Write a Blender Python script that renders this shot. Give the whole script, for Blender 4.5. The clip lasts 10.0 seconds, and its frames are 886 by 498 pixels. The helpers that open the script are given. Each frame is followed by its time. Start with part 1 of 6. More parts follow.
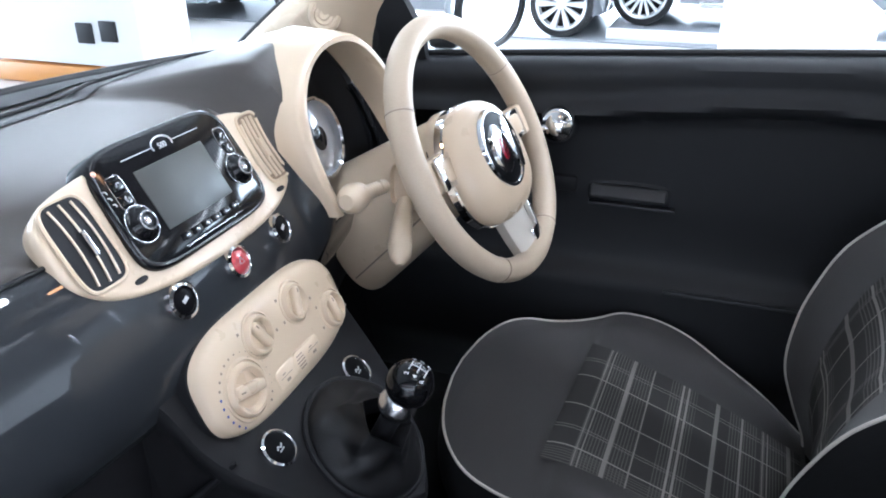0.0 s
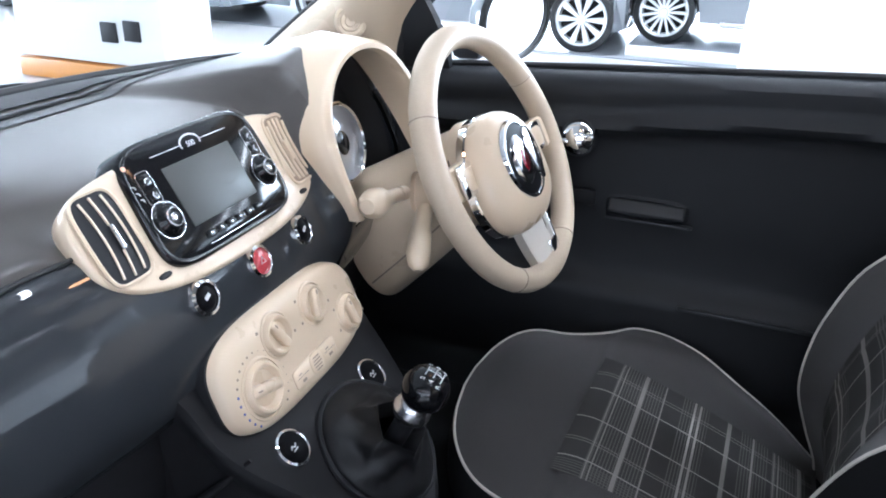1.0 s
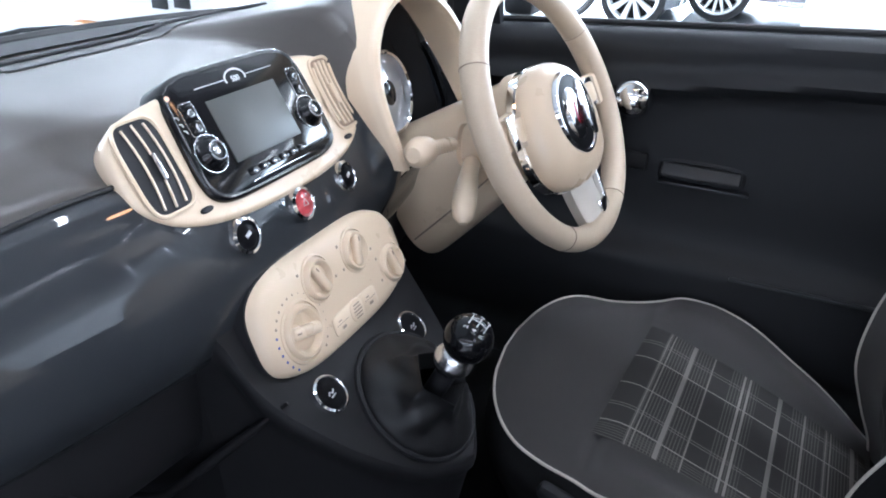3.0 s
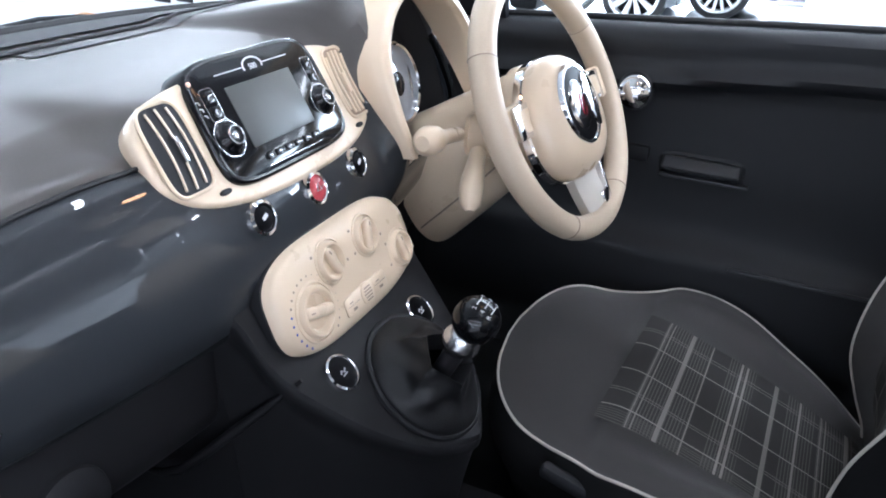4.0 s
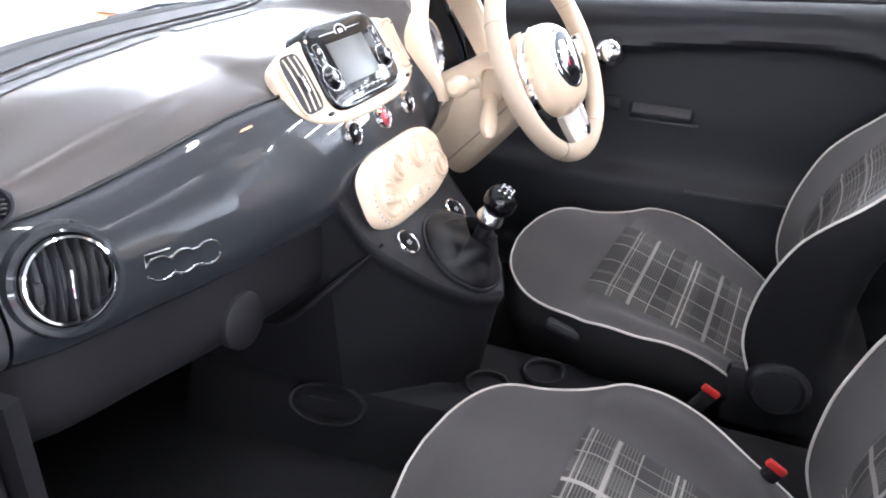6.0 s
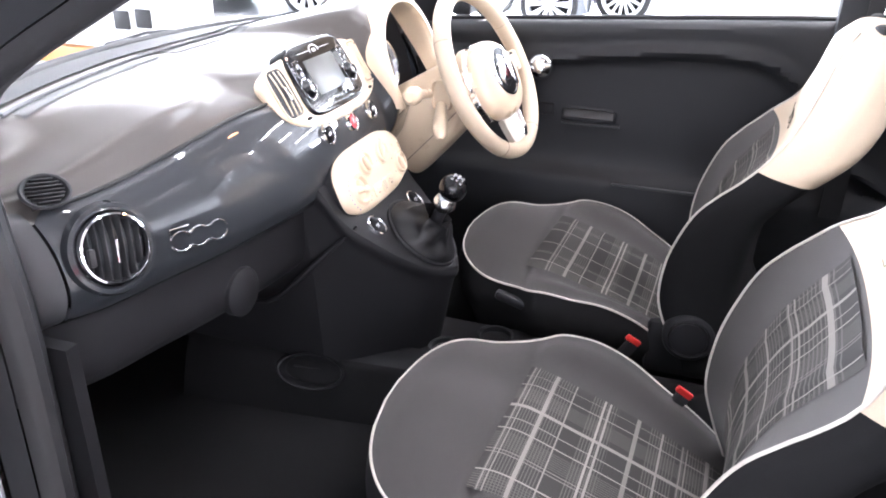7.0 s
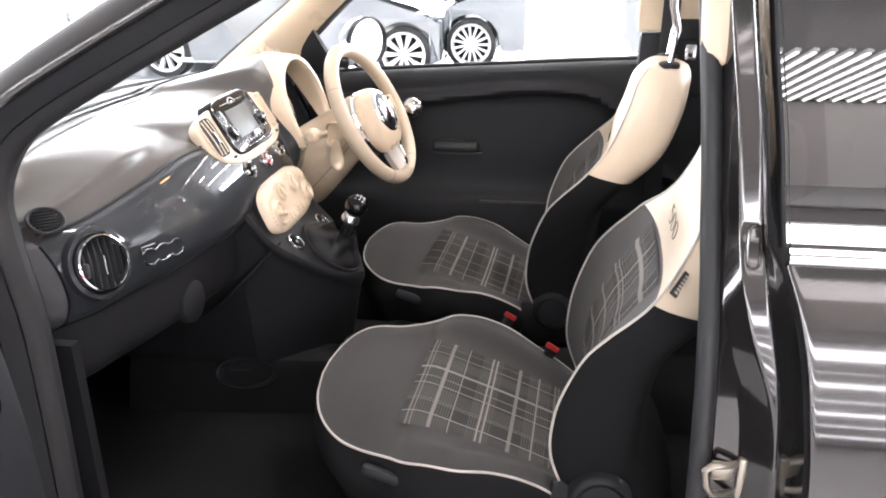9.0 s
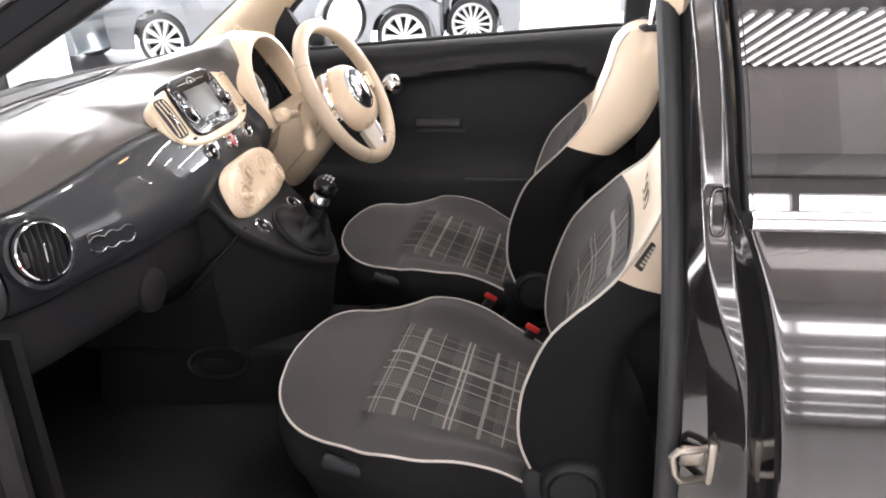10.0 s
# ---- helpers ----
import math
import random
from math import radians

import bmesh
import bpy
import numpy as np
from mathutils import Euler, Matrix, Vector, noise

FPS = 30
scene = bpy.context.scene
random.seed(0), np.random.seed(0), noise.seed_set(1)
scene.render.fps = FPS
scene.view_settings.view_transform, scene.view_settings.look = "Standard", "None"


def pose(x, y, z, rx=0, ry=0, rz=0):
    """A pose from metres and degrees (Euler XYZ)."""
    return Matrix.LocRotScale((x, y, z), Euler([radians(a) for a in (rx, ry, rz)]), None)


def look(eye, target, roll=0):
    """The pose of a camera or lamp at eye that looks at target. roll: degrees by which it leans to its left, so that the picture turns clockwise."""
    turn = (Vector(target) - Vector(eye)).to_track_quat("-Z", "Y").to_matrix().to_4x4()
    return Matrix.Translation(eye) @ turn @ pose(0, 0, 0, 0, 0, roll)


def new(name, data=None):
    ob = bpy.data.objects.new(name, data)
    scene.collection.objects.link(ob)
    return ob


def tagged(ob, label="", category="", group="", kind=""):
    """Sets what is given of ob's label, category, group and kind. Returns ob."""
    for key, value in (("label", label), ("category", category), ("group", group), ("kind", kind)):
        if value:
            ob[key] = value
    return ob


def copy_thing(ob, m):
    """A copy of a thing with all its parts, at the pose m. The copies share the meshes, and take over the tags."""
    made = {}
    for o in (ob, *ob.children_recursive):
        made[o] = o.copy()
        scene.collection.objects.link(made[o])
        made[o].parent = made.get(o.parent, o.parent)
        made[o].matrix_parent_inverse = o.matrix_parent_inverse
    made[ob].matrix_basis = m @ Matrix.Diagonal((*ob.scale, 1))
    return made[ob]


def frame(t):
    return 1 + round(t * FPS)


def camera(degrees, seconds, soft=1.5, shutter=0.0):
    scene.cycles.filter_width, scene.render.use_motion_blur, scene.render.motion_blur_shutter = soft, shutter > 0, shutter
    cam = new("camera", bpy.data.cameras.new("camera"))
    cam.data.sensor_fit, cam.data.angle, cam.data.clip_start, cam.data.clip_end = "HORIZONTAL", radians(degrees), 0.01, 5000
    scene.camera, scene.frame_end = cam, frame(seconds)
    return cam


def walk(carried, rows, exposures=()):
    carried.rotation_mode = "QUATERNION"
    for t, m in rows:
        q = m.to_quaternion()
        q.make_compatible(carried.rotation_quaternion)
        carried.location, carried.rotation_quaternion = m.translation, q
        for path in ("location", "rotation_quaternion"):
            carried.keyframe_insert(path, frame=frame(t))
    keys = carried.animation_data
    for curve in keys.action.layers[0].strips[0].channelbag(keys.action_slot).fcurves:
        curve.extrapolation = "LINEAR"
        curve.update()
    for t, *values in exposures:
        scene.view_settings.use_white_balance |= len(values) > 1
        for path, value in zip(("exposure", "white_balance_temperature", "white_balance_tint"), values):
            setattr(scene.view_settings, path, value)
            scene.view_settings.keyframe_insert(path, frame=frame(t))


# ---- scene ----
cam = camera(60.6, 10.0, soft=1.9)
EXPOSURES = [(0.0, 0.34, 5450, 11), (2.5, 0.42, 5450, 12), (4.5, 0.52, 5550, 13), (5.0, 0.90, 5700, 15), (6.5, 1.46, 5950, 18), (7.2, 1.56, 6150, 20), (8.0, 1.20, 6450, 18), (9.0, 0.90, 6500, 17), (10.0, 0.70, 6650, 17)]
PATH = [
    (0, (0.449, -0.63, 1.213), (-0.148, 1.074, 0.351), -0.1),
    (0.5, (0.446, -0.635, 1.212), (-0.171, 1.069, 0.364), 1.0),
    (1, (0.441, -0.64, 1.212), (-0.185, 1.064, 0.375), 1.7),
    (1.5, (0.439, -0.643, 1.21), (-0.196, 1.062, 0.38), 2.1),
    (2, (0.439, -0.639, 1.191), (-0.231, 1.047, 0.349), 1.9),
    (2.5, (0.431, -0.631, 1.17), (-0.278, 1.021, 0.294), 1.9),
    (4, (0.432, -0.664, 1.166), (-0.272, 0.98, 0.272), 2.8),
    (4.5, (0.448, -0.72, 1.168), (-0.272, 0.921, 0.279), 2.8),
    (5, (0.449, -0.815, 1.183), (-0.247, 0.818, 0.263), 2.2),
    (5.2, (0.462, -0.878, 1.183), (-0.229, 0.756, 0.259), 1.9),
    (6.5, (0.557, -1.138, 1.222), (-0.077, 0.541, 0.339), 1.4),
    (7, (0.592, -1.27, 1.235), (0.027, 0.45, 0.384), 1.1),
    (7.5, (0.603, -1.386, 1.256), (0.1, 0.369, 0.44), 0.7),
    (8, (0.6, -1.474, 1.273), (0.188, 0.328, 0.511), -0.2),
    (8.5, (0.599, -1.575, 1.28), (0.301, 0.253, 0.525), -0.1),
    (9, (0.612, -1.614, 1.283), (0.363, 0.23, 0.55), -0.0),
    (9.5, (0.631, -1.614, 1.275), (0.365, 0.227, 0.539), -0.4),
    (10, (0.692, -1.54, 1.244), (0.404, 0.284, 0.475), -2.1),
]
walk(cam, [(t, look(eye, target, roll)) for t, eye, target, roll in PATH], EXPOSURES)

# ---- world and light ----
world = bpy.data.worlds.new("world")
scene.world = world
world.use_nodes = True
sky = world.node_tree.nodes.new("ShaderNodeTexSky")
sky.sky_type, sky.sun_disc, sky.sun_elevation, sky.sun_rotation = "NISHITA", False, radians(40), radians(250)
world.node_tree.links.new(sky.outputs[0], world.node_tree.nodes["Background"].inputs["Color"])
world.node_tree.nodes["Background"].inputs["Strength"].default_value = 0.15


def lamp(name, eye, target, sx, sy, watts, color=(1, 1, 1)):
    d = bpy.data.lights.new(name, "AREA")
    d.shape, d.size, d.size_y, d.energy, d.color = "RECTANGLE", sx, sy, watts, color
    ob = new(name, d)
    ob.matrix_world = look(eye, target)
    return ob


# daylight in the glazed sides of the showroom
lamp("glazing_light_front", (-16.5, 0, 2.4), (0, 0, 1.0), 4.2, 30, 14000, (0.90, 0.96, 1.0))
lamp("glazing_light_side", (0, 16.5, 2.4), (0, 0, 1.0), 30, 4.2, 10000, (0.90, 0.96, 1.0))
# south lamp set bright behind the wall gaps, to whiten their reflected streaks
lamp("glazing_light_south", (0, -12.5, 2.2), (0, 0, 1.4), 30, 4.0, 5200, (0.95, 0.98, 1.0))

def curve_fn(keys):
    """Smooth interpolation through (position, value) pairs."""
    xs, ys = [k[0] for k in keys], [k[1] for k in keys]
    grads = [0.0] * len(xs)
    for i in range(len(xs)):
        a, b = max(i - 1, 0), min(i + 1, len(xs) - 1)
        grads[i] = (ys[b] - ys[a]) / (xs[b] - xs[a])

    def f(x):
        if x <= xs[0]:
            return ys[0]
        if x >= xs[-1]:
            return ys[-1]
        i = 0
        while xs[i + 1] < x:
            i += 1
        h = xs[i + 1] - xs[i]
        s = (x - xs[i]) / h
        return ((2 * s ** 3 - 3 * s ** 2 + 1) * ys[i] + (s ** 3 - 2 * s ** 2 + s) * h * grads[i]
                + (3 * s ** 2 - 2 * s ** 3) * ys[i + 1] + (s ** 3 - s ** 2) * h * grads[i + 1])
    return f


# ---- materials ----
def material(name, color, rough=0.5, metal=0.0, coat=0.0, coat_rough=0.04, spec=0.5, grain=0.0, grain_scale=400.0, vary=0.12, vary_scale=6.0, bump=0.0, sheen=0.0, wear=0.06):
    m = bpy.data.materials.new(name)
    m.use_nodes = True
    nt = m.node_tree
    b = nt.nodes["Principled BSDF"]
    b.inputs["Roughness"].default_value = rough
    b.inputs["Metallic"].default_value = metal
    b.inputs["Coat Weight"].default_value = coat
    b.inputs["Coat Roughness"].default_value = coat_rough
    b.inputs["Specular IOR Level"].default_value = spec
    b.inputs["Sheen Weight"].default_value = sheen
    co = nt.nodes.new("ShaderNodeTexCoord")
    big = nt.nodes.new("ShaderNodeTexNoise")
    big.inputs["Scale"].default_value, big.inputs["Detail"].default_value = vary_scale, 4
    fine = nt.nodes.new("ShaderNodeTexNoise")
    fine.inputs["Scale"].default_value, fine.inputs["Detail"].default_value = grain_scale, 2
    for n in (big, fine):
        nt.links.new(co.outputs["Object"], n.inputs["Vector"])
    ramp = nt.nodes.new("ShaderNodeMix")
    ramp.data_type = "RGBA"
    ramp.inputs[6].default_value = (*[c * (1 - vary) for c in color], 1)
    ramp.inputs[7].default_value = (*[min(1, c * (1 + vary)) for c in color], 1)
    nt.links.new(big.outputs["Fac"], ramp.inputs[0])
    mul = nt.nodes.new("ShaderNodeMix")
    mul.data_type, mul.blend_type = "RGBA", "MULTIPLY"
    mul.inputs[0].default_value = grain
    nt.links.new(ramp.outputs[2], mul.inputs[6])
    nt.links.new(fine.outputs["Fac"], mul.inputs[7])
    nt.links.new(mul.outputs[2], b.inputs["Base Color"])
    rr = nt.nodes.new("ShaderNodeMapRange")
    rr.inputs["To Min"].default_value, rr.inputs["To Max"].default_value = max(0.0, rough - wear * (rough > 0.1)), rough + wear * (rough > 0.1)
    nt.links.new(big.outputs["Fac"], rr.inputs["Value"])
    nt.links.new(rr.outputs["Result"], b.inputs["Roughness"])
    if bump:
        bp = nt.nodes.new("ShaderNodeBump")
        bp.inputs["Strength"].default_value, bp.inputs["Distance"].default_value = bump, 0.0006
        nt.links.new(fine.outputs["Fac"], bp.inputs["Height"])
        nt.links.new(bp.outputs["Normal"], b.inputs["Normal"])
    return m


PAD = material("soft_dark_plastic", (0.072, 0.065, 0.060), 0.33, spec=0.38, grain=0.25, grain_scale=900, bump=0.10, wear=0.012)
DOORTRIM = material("dark_door_plastic", (0.013, 0.0138, 0.0165), 0.55, spec=0.35, grain=0.2, grain_scale=900, bump=0.2)
PULL = material("dark_grey_handle_plastic", (0.030, 0.031, 0.034), 0.45, spec=0.45, grain=0.2, grain_scale=900, bump=0.2)
BLACK = material("black_plastic", (0.0125, 0.0125, 0.0145), 0.58, spec=0.28, grain=0.2, grain_scale=700, bump=0.2)
GLOSSBLACK = material("piano_black", (0.005, 0.005, 0.006), 0.10, spec=0.38)
BUTTONBLACK = material("satin_black_button", (0.005, 0.005, 0.006), 0.35, spec=0.05)
RUBBER = material("black_rubber", (0.016, 0.016, 0.0175), 0.50, spec=0.4, vary=0.2)
PANEL = material("glossy_slate_paint", (0.0195, 0.0218, 0.0252), 0.50, coat=1.0, coat_rough=0.012, spec=0.10, vary=0.04)
PAINT = material("metallic_grey_paint", (0.046, 0.0425, 0.042), 0.10, metal=0.80, wear=0.01, coat=1.0, vary=0.05)
CREAM = material("cream_plastic", (0.66, 0.53, 0.385), 0.28, vary=0.02, vary_scale=14, coat=0.22, wear=0.02)
CREAMLEATHER = material("cream_leather", (0.57, 0.465, 0.345), 0.44, vary=0.05, grain=0.15, grain_scale=700, bump=0.35)
CREAMMARK = material("faded_print_on_cream", (0.26, 0.20, 0.16), 0.4)
CHROME = material("chrome", (0.82, 0.82, 0.84), 0.07, metal=1.0, vary=0.02)
SMOKED = material("smoked_chrome", (0.30, 0.30, 0.31), 0.18, metal=1.0, vary=0.05)
SATIN = material("satin_silver", (0.6, 0.6, 0.62), 0.25, metal=1.0, vary=0.05)
BOOT = material("black_boot_leather", (0.007, 0.007, 0.008), 0.5, spec=0.35, grain=0.3, grain_scale=500, bump=0.4)
FABRIC = material("charcoal_seat_fabric", (0.052, 0.0485, 0.0475), 0.85, grain=0.45, grain_scale=1300, bump=0.6, vary=0.10, vary_scale=9, sheen=0.15, spec=0.25)
SEATBLACK = material("black_seat_fabric", (0.014, 0.014, 0.015), 0.9, grain=0.4, grain_scale=1200, bump=0.5, spec=0.10)
PIPING = material("white_piping", (0.50, 0.465, 0.42), 0.55, vary=0.05)
CARPET = material("black_carpet", (0.011, 0.011, 0.012), 0.95, grain=0.6, grain_scale=900, bump=0.8, spec=0.15)
SCREEN = material("grey_display_glass", (0.065, 0.069, 0.066), 0.32, spec=0.35, vary=0.01)
CONSOLE = material("black_console_plastic", (0.0095, 0.0095, 0.011), 0.55, spec=0.24, grain=0.2, grain_scale=700, bump=0.2)
REDPLASTIC = material("red_plastic", (0.55, 0.035, 0.03), 0.3)
REDLENS = material("red_lens", (0.45, 0.06, 0.07), 0.12, coat=1.0)
SILVERPRINT = material("silver_print", (0.62, 0.62, 0.63), 0.4)
BLUEPRINT = material("blue_print", (0.05, 0.08, 0.35), 0.4)
DIAL = material("pale_dial_face", (0.20, 0.205, 0.215), 0.12, coat=1.0)
WHITEPAINT = material("white_wall_paint", (0.80, 0.80, 0.80), 0.6, vary=0.03, vary_scale=1.5)
GREYWALL = material("grey_wall_paint", (0.22, 0.20, 0.19), 0.6, vary=0.05, vary_scale=1.5)
PALEWALL = material("pale_grey_wall_paint", (0.30, 0.28, 0.265), 0.6, vary=0.05, vary_scale=1.5)
# dark tone for unseen lower wall bands, so that the door jamb reflects darker
REFLECTDARK = material("reflection_darkening_paint", (0.085, 0.078, 0.076), 0.5, vary=0.1, vary_scale=1.5)
# ceiling colour greyed to darken its reflections in the glass and the pad
CEILPAINT = material("grey_ceiling_paint", (0.38, 0.375, 0.37), 0.8, vary=0.03, vary_scale=1.5)
FLOORTILE = material("pale_showroom_floor", (0.66, 0.65, 0.64), 0.22, vary=0.06, vary_scale=2)
FLOORDARK = material("grey_display_floor", (0.22, 0.23, 0.25), 0.3, vary=0.1, vary_scale=2)
# dark car paint lightened: the glare seen through the windows is in its colour
HAZYDARKCAR = material("hazed_dark_car_paint", (0.20, 0.215, 0.235), 0.15, coat=1.0, vary=0.05)
WHITECAR = material("white_car_paint", (0.75, 0.76, 0.78), 0.2, coat=1.0, vary=0.03)
# silver-blue likewise carries the glare's haze in its base colour
HAZYGREYCAR = material("hazed_silver_blue_car_paint", (0.24, 0.27, 0.30), 0.2, metal=0.3, coat=1.0, vary=0.03)
DARKGLASS = material("dark_window_glass", (0.01, 0.011, 0.012), 0.04, coat=0.5)
ALLOY = material("bright_alloy", (0.72, 0.73, 0.75), 0.3, metal=0.55, vary=0.05)
ORANGE = material("orange_vinyl", (0.62, 0.26, 0.05), 0.4)
TAGBLACK = material("black_woven_tag", (0.03, 0.026, 0.024), 0.8)
HEADLINER = material("grey_headliner", (0.34, 0.33, 0.32), 0.9, grain=0.2, grain_scale=900, bump=0.3)


def glass_material(name, gloss=1.0, tint=(1, 1, 1)):
    m = bpy.data.materials.new(name)
    m.use_nodes = True
    nt = m.node_tree
    nt.nodes.remove(nt.nodes["Principled BSDF"])
    tr, gl, fr, mx = (nt.nodes.new(k) for k in ("ShaderNodeBsdfTransparent", "ShaderNodeBsdfGlossy", "ShaderNodeFresnel", "ShaderNodeMixShader"))
    tr.inputs["Color"].default_value = (*tint, 1)
    gl.inputs["Roughness"].default_value = 0.01
    fr.inputs["IOR"].default_value = 1.0 + 0.45 * gloss
    nt.links.new(fr.outputs[0], mx.inputs[0])
    nt.links.new(tr.outputs[0], mx.inputs[1])
    nt.links.new(gl.outputs[0], mx.inputs[2])
    nt.links.new(mx.outputs[0], nt.nodes["Material Output"].inputs["Surface"])
    return m


GLASS = glass_material("clear_car_glass", 0.8, (0.93, 0.96, 0.95))
ROOFGLASS = glass_material("tinted_roof_glass", 1.0, (0.42, 0.43, 0.42))
QUARTERGLASS = glass_material("smoked_side_glass", 1.0, (0.30, 0.30, 0.30))
PRIVACY = glass_material("tinted_quarter_glass", 3.4, (0.012, 0.011, 0.011))


def emitter(name, color, strength):
    m = bpy.data.materials.new(name)
    m.use_nodes = True
    b = m.node_tree.nodes["Principled BSDF"]
    b.inputs["Emission Color"].default_value = (*color, 1)
    b.inputs["Emission Strength"].default_value = strength
    b.inputs["Base Color"].default_value = (0.8, 0.8, 0.8, 1)
    return m


TUBE = emitter("lit_ceiling_tube", (1, 0.98, 0.95), 50.0)


def plaid_material(name, warp, weft):
    """Woven check: (lines, bands) across and along the seat, on UV in metres."""
    m = bpy.data.materials.new(name)
    m.use_nodes = True
    nt = m.node_tree
    b = nt.nodes["Principled BSDF"]
    b.inputs["Roughness"].default_value = 0.85
    b.inputs["Specular IOR Level"].default_value = 0.25
    uv = nt.nodes.new("ShaderNodeUVMap")
    sep = nt.nodes.new("ShaderNodeSeparateXYZ")
    nt.links.new(uv.outputs[0], sep.inputs[0])

    def op(kind, a, c, d=None):
        n = nt.nodes.new("ShaderNodeMath")
        n.operation = kind
        for i, v in enumerate((a, c, d)):
            if v is None:
                continue
            if isinstance(v, (int, float)):
                n.inputs[i].default_value = v
            else:
                nt.links.new(v, n.inputs[i])
        return n.outputs[0]

    def stripe(co, at, width):
        return op("LESS_THAN", op("ABSOLUTE", op("SUBTRACT", co, at), 0), width / 2)

    def one(co, p):
        lines, bands = p
        s = 0.0
        for at, w, v in lines:
            s = op("MAXIMUM", s, op("MULTIPLY", stripe(co, at, w), v))
        fine = op("LESS_THAN", op("FRACT", op("DIVIDE", op("ADD", co, 1.0), 0.0046), 0), 0.36)
        for a, b in bands:
            s = op("MAXIMUM", s, op("MULTIPLY", stripe(co, (a + b) / 2, b - a), op("MULTIPLY", fine, 0.19)))
        return s

    total = op("MAXIMUM", one(sep.outputs[0], warp), one(sep.outputs[1], weft))
    nz = nt.nodes.new("ShaderNodeTexNoise")
    nz.inputs["Scale"].default_value = 1200
    nt.links.new(uv.outputs[0], nz.inputs["Vector"])
    mix = nt.nodes.new("ShaderNodeMix")
    mix.data_type = "RGBA"
    mix.inputs[6].default_value, mix.inputs[7].default_value = (0.036, 0.0345, 0.033, 1), (0.50, 0.47, 0.43, 1)
    nt.links.new(op("MULTIPLY", total, op("ADD", op("MULTIPLY", nz.outputs["Fac"], 0.6), 0.30)), mix.inputs[0])
    nt.links.new(mix.outputs[2], b.inputs["Base Color"])
    bp = nt.nodes.new("ShaderNodeBump")
    bp.inputs["Strength"].default_value, bp.inputs["Distance"].default_value = 0.5, 0.0006
    nt.links.new(nz.outputs["Fac"], bp.inputs["Height"])
    nt.links.new(bp.outputs["Normal"], b.inputs["Normal"])
    return m


def warp_lines(shift):
    """The threads across the seat, by their place along it."""
    lines = [(0.337, 0.0020, 0.55), (0.344, 0.0020, 0.55), (0.377, 0.0062, 0.62), (0.410, 0.0022, 0.60), (0.459, 0.0036, 0.78), (0.468, 0.0036, 0.70),
             (0.516, 0.0066, 0.50), (0.556, 0.0034, 0.66), (0.590, 0.0020, 0.55), (0.597, 0.0020, 0.55), (0.630, 0.0062, 0.62)]
    return [(a + shift, w, v) for a, w, v in lines], [(a + shift, b + shift) for a, b in ((0.333, 0.408), (0.438, 0.482), (0.536, 0.580), (0.586, 0.64))]


PLAID_FAR = plaid_material("checked_seat_fabric_far", warp_lines(0.0), ([(0.100, 0.0016, 0.40), (0.107, 0.0016, 0.40), (0.055, 0.0024, 0.70), (-0.024, 0.0024, 0.70), (-0.077, 0.0016, 0.42), (-0.083, 0.0016, 0.42), (-0.122, 0.0024, 0.72)], [(-0.165, -0.128)]))
PLAID_NEAR = plaid_material("checked_seat_fabric_near", warp_lines(-0.028), ([(0.126, 0.0016, 0.40), (0.100, 0.0022, 0.55), (0.040, 0.0072, 0.66), (0.005, 0.0022, 0.60), (-0.021, 0.0026, 0.70), (-0.072, 0.0020, 0.45), (-0.079, 0.0020, 0.45), (-0.119, 0.0028, 0.72)], [(0.055, 0.090), (-0.068, -0.030), (-0.165, -0.125)]))


# ---- mesh helpers ----
def finish(name, bm, mat, parent=None, label="", angle=40, smooth=True):
    bmesh.ops.recalc_face_normals(bm, faces=bm.faces)
    me = bpy.data.meshes.new(name)
    bm.to_mesh(me)
    bm.free()
    me.materials.append(mat)
    if smooth:
        me.polygons.foreach_set("use_smooth", [True] * len(me.polygons))
        me.set_sharp_from_angle(angle=radians(angle))
    ob = new(name, me)
    if parent:
        ob.parent = parent
    if label:
        tagged(ob, label)
    return ob


def part(name, bm, mat, parent, label="", angle=40):
    return finish(name, bm, mat, parent, label, angle)


def facing(ob, way):
    """Turns an open sheet so that its front looks along way."""
    me = ob.data
    if sum(p.normal.dot(Vector(way)) for p in me.polygons) < 0:
        me.flip_normals()
    return ob


def thing(name, label, category, group="", kind="", at=(0, 0, 0)):
    ob = new(name)
    ob.location = at
    ob.empty_display_size = 0.05
    return tagged(ob, label, category, group, kind)


def grid(fn, nu, nv, thick=0.0, uvfn=None, closed_v=False):
    """A surface fn(u, v), u and v from 0 to 1; thick: depth added behind it."""
    bm = bmesh.new()
    cols = nv if closed_v else nv + 1
    vs = [[bm.verts.new(fn(i / nu, j / nv)) for j in range(cols)] for i in range(nu + 1)]
    lay = bm.loops.layers.uv.new("UVMap") if uvfn else None
    for i in range(nu):
        for j in range(nv):
            k = (j + 1) % cols
            f = bm.faces.new((vs[i][j], vs[i + 1][j], vs[i + 1][k], vs[i][k]))
            if uvfn:
                for lp, (a, c) in zip(f.loops, ((i, j), (i + 1, j), (i + 1, j + 1), (i, j + 1))):
                    lp[lay].uv = uvfn(a / nu, c / nv)
    bm.normal_update()
    if thick:
        bmesh.ops.solidify(bm, geom=bm.faces[:], thickness=thick)
    return bm


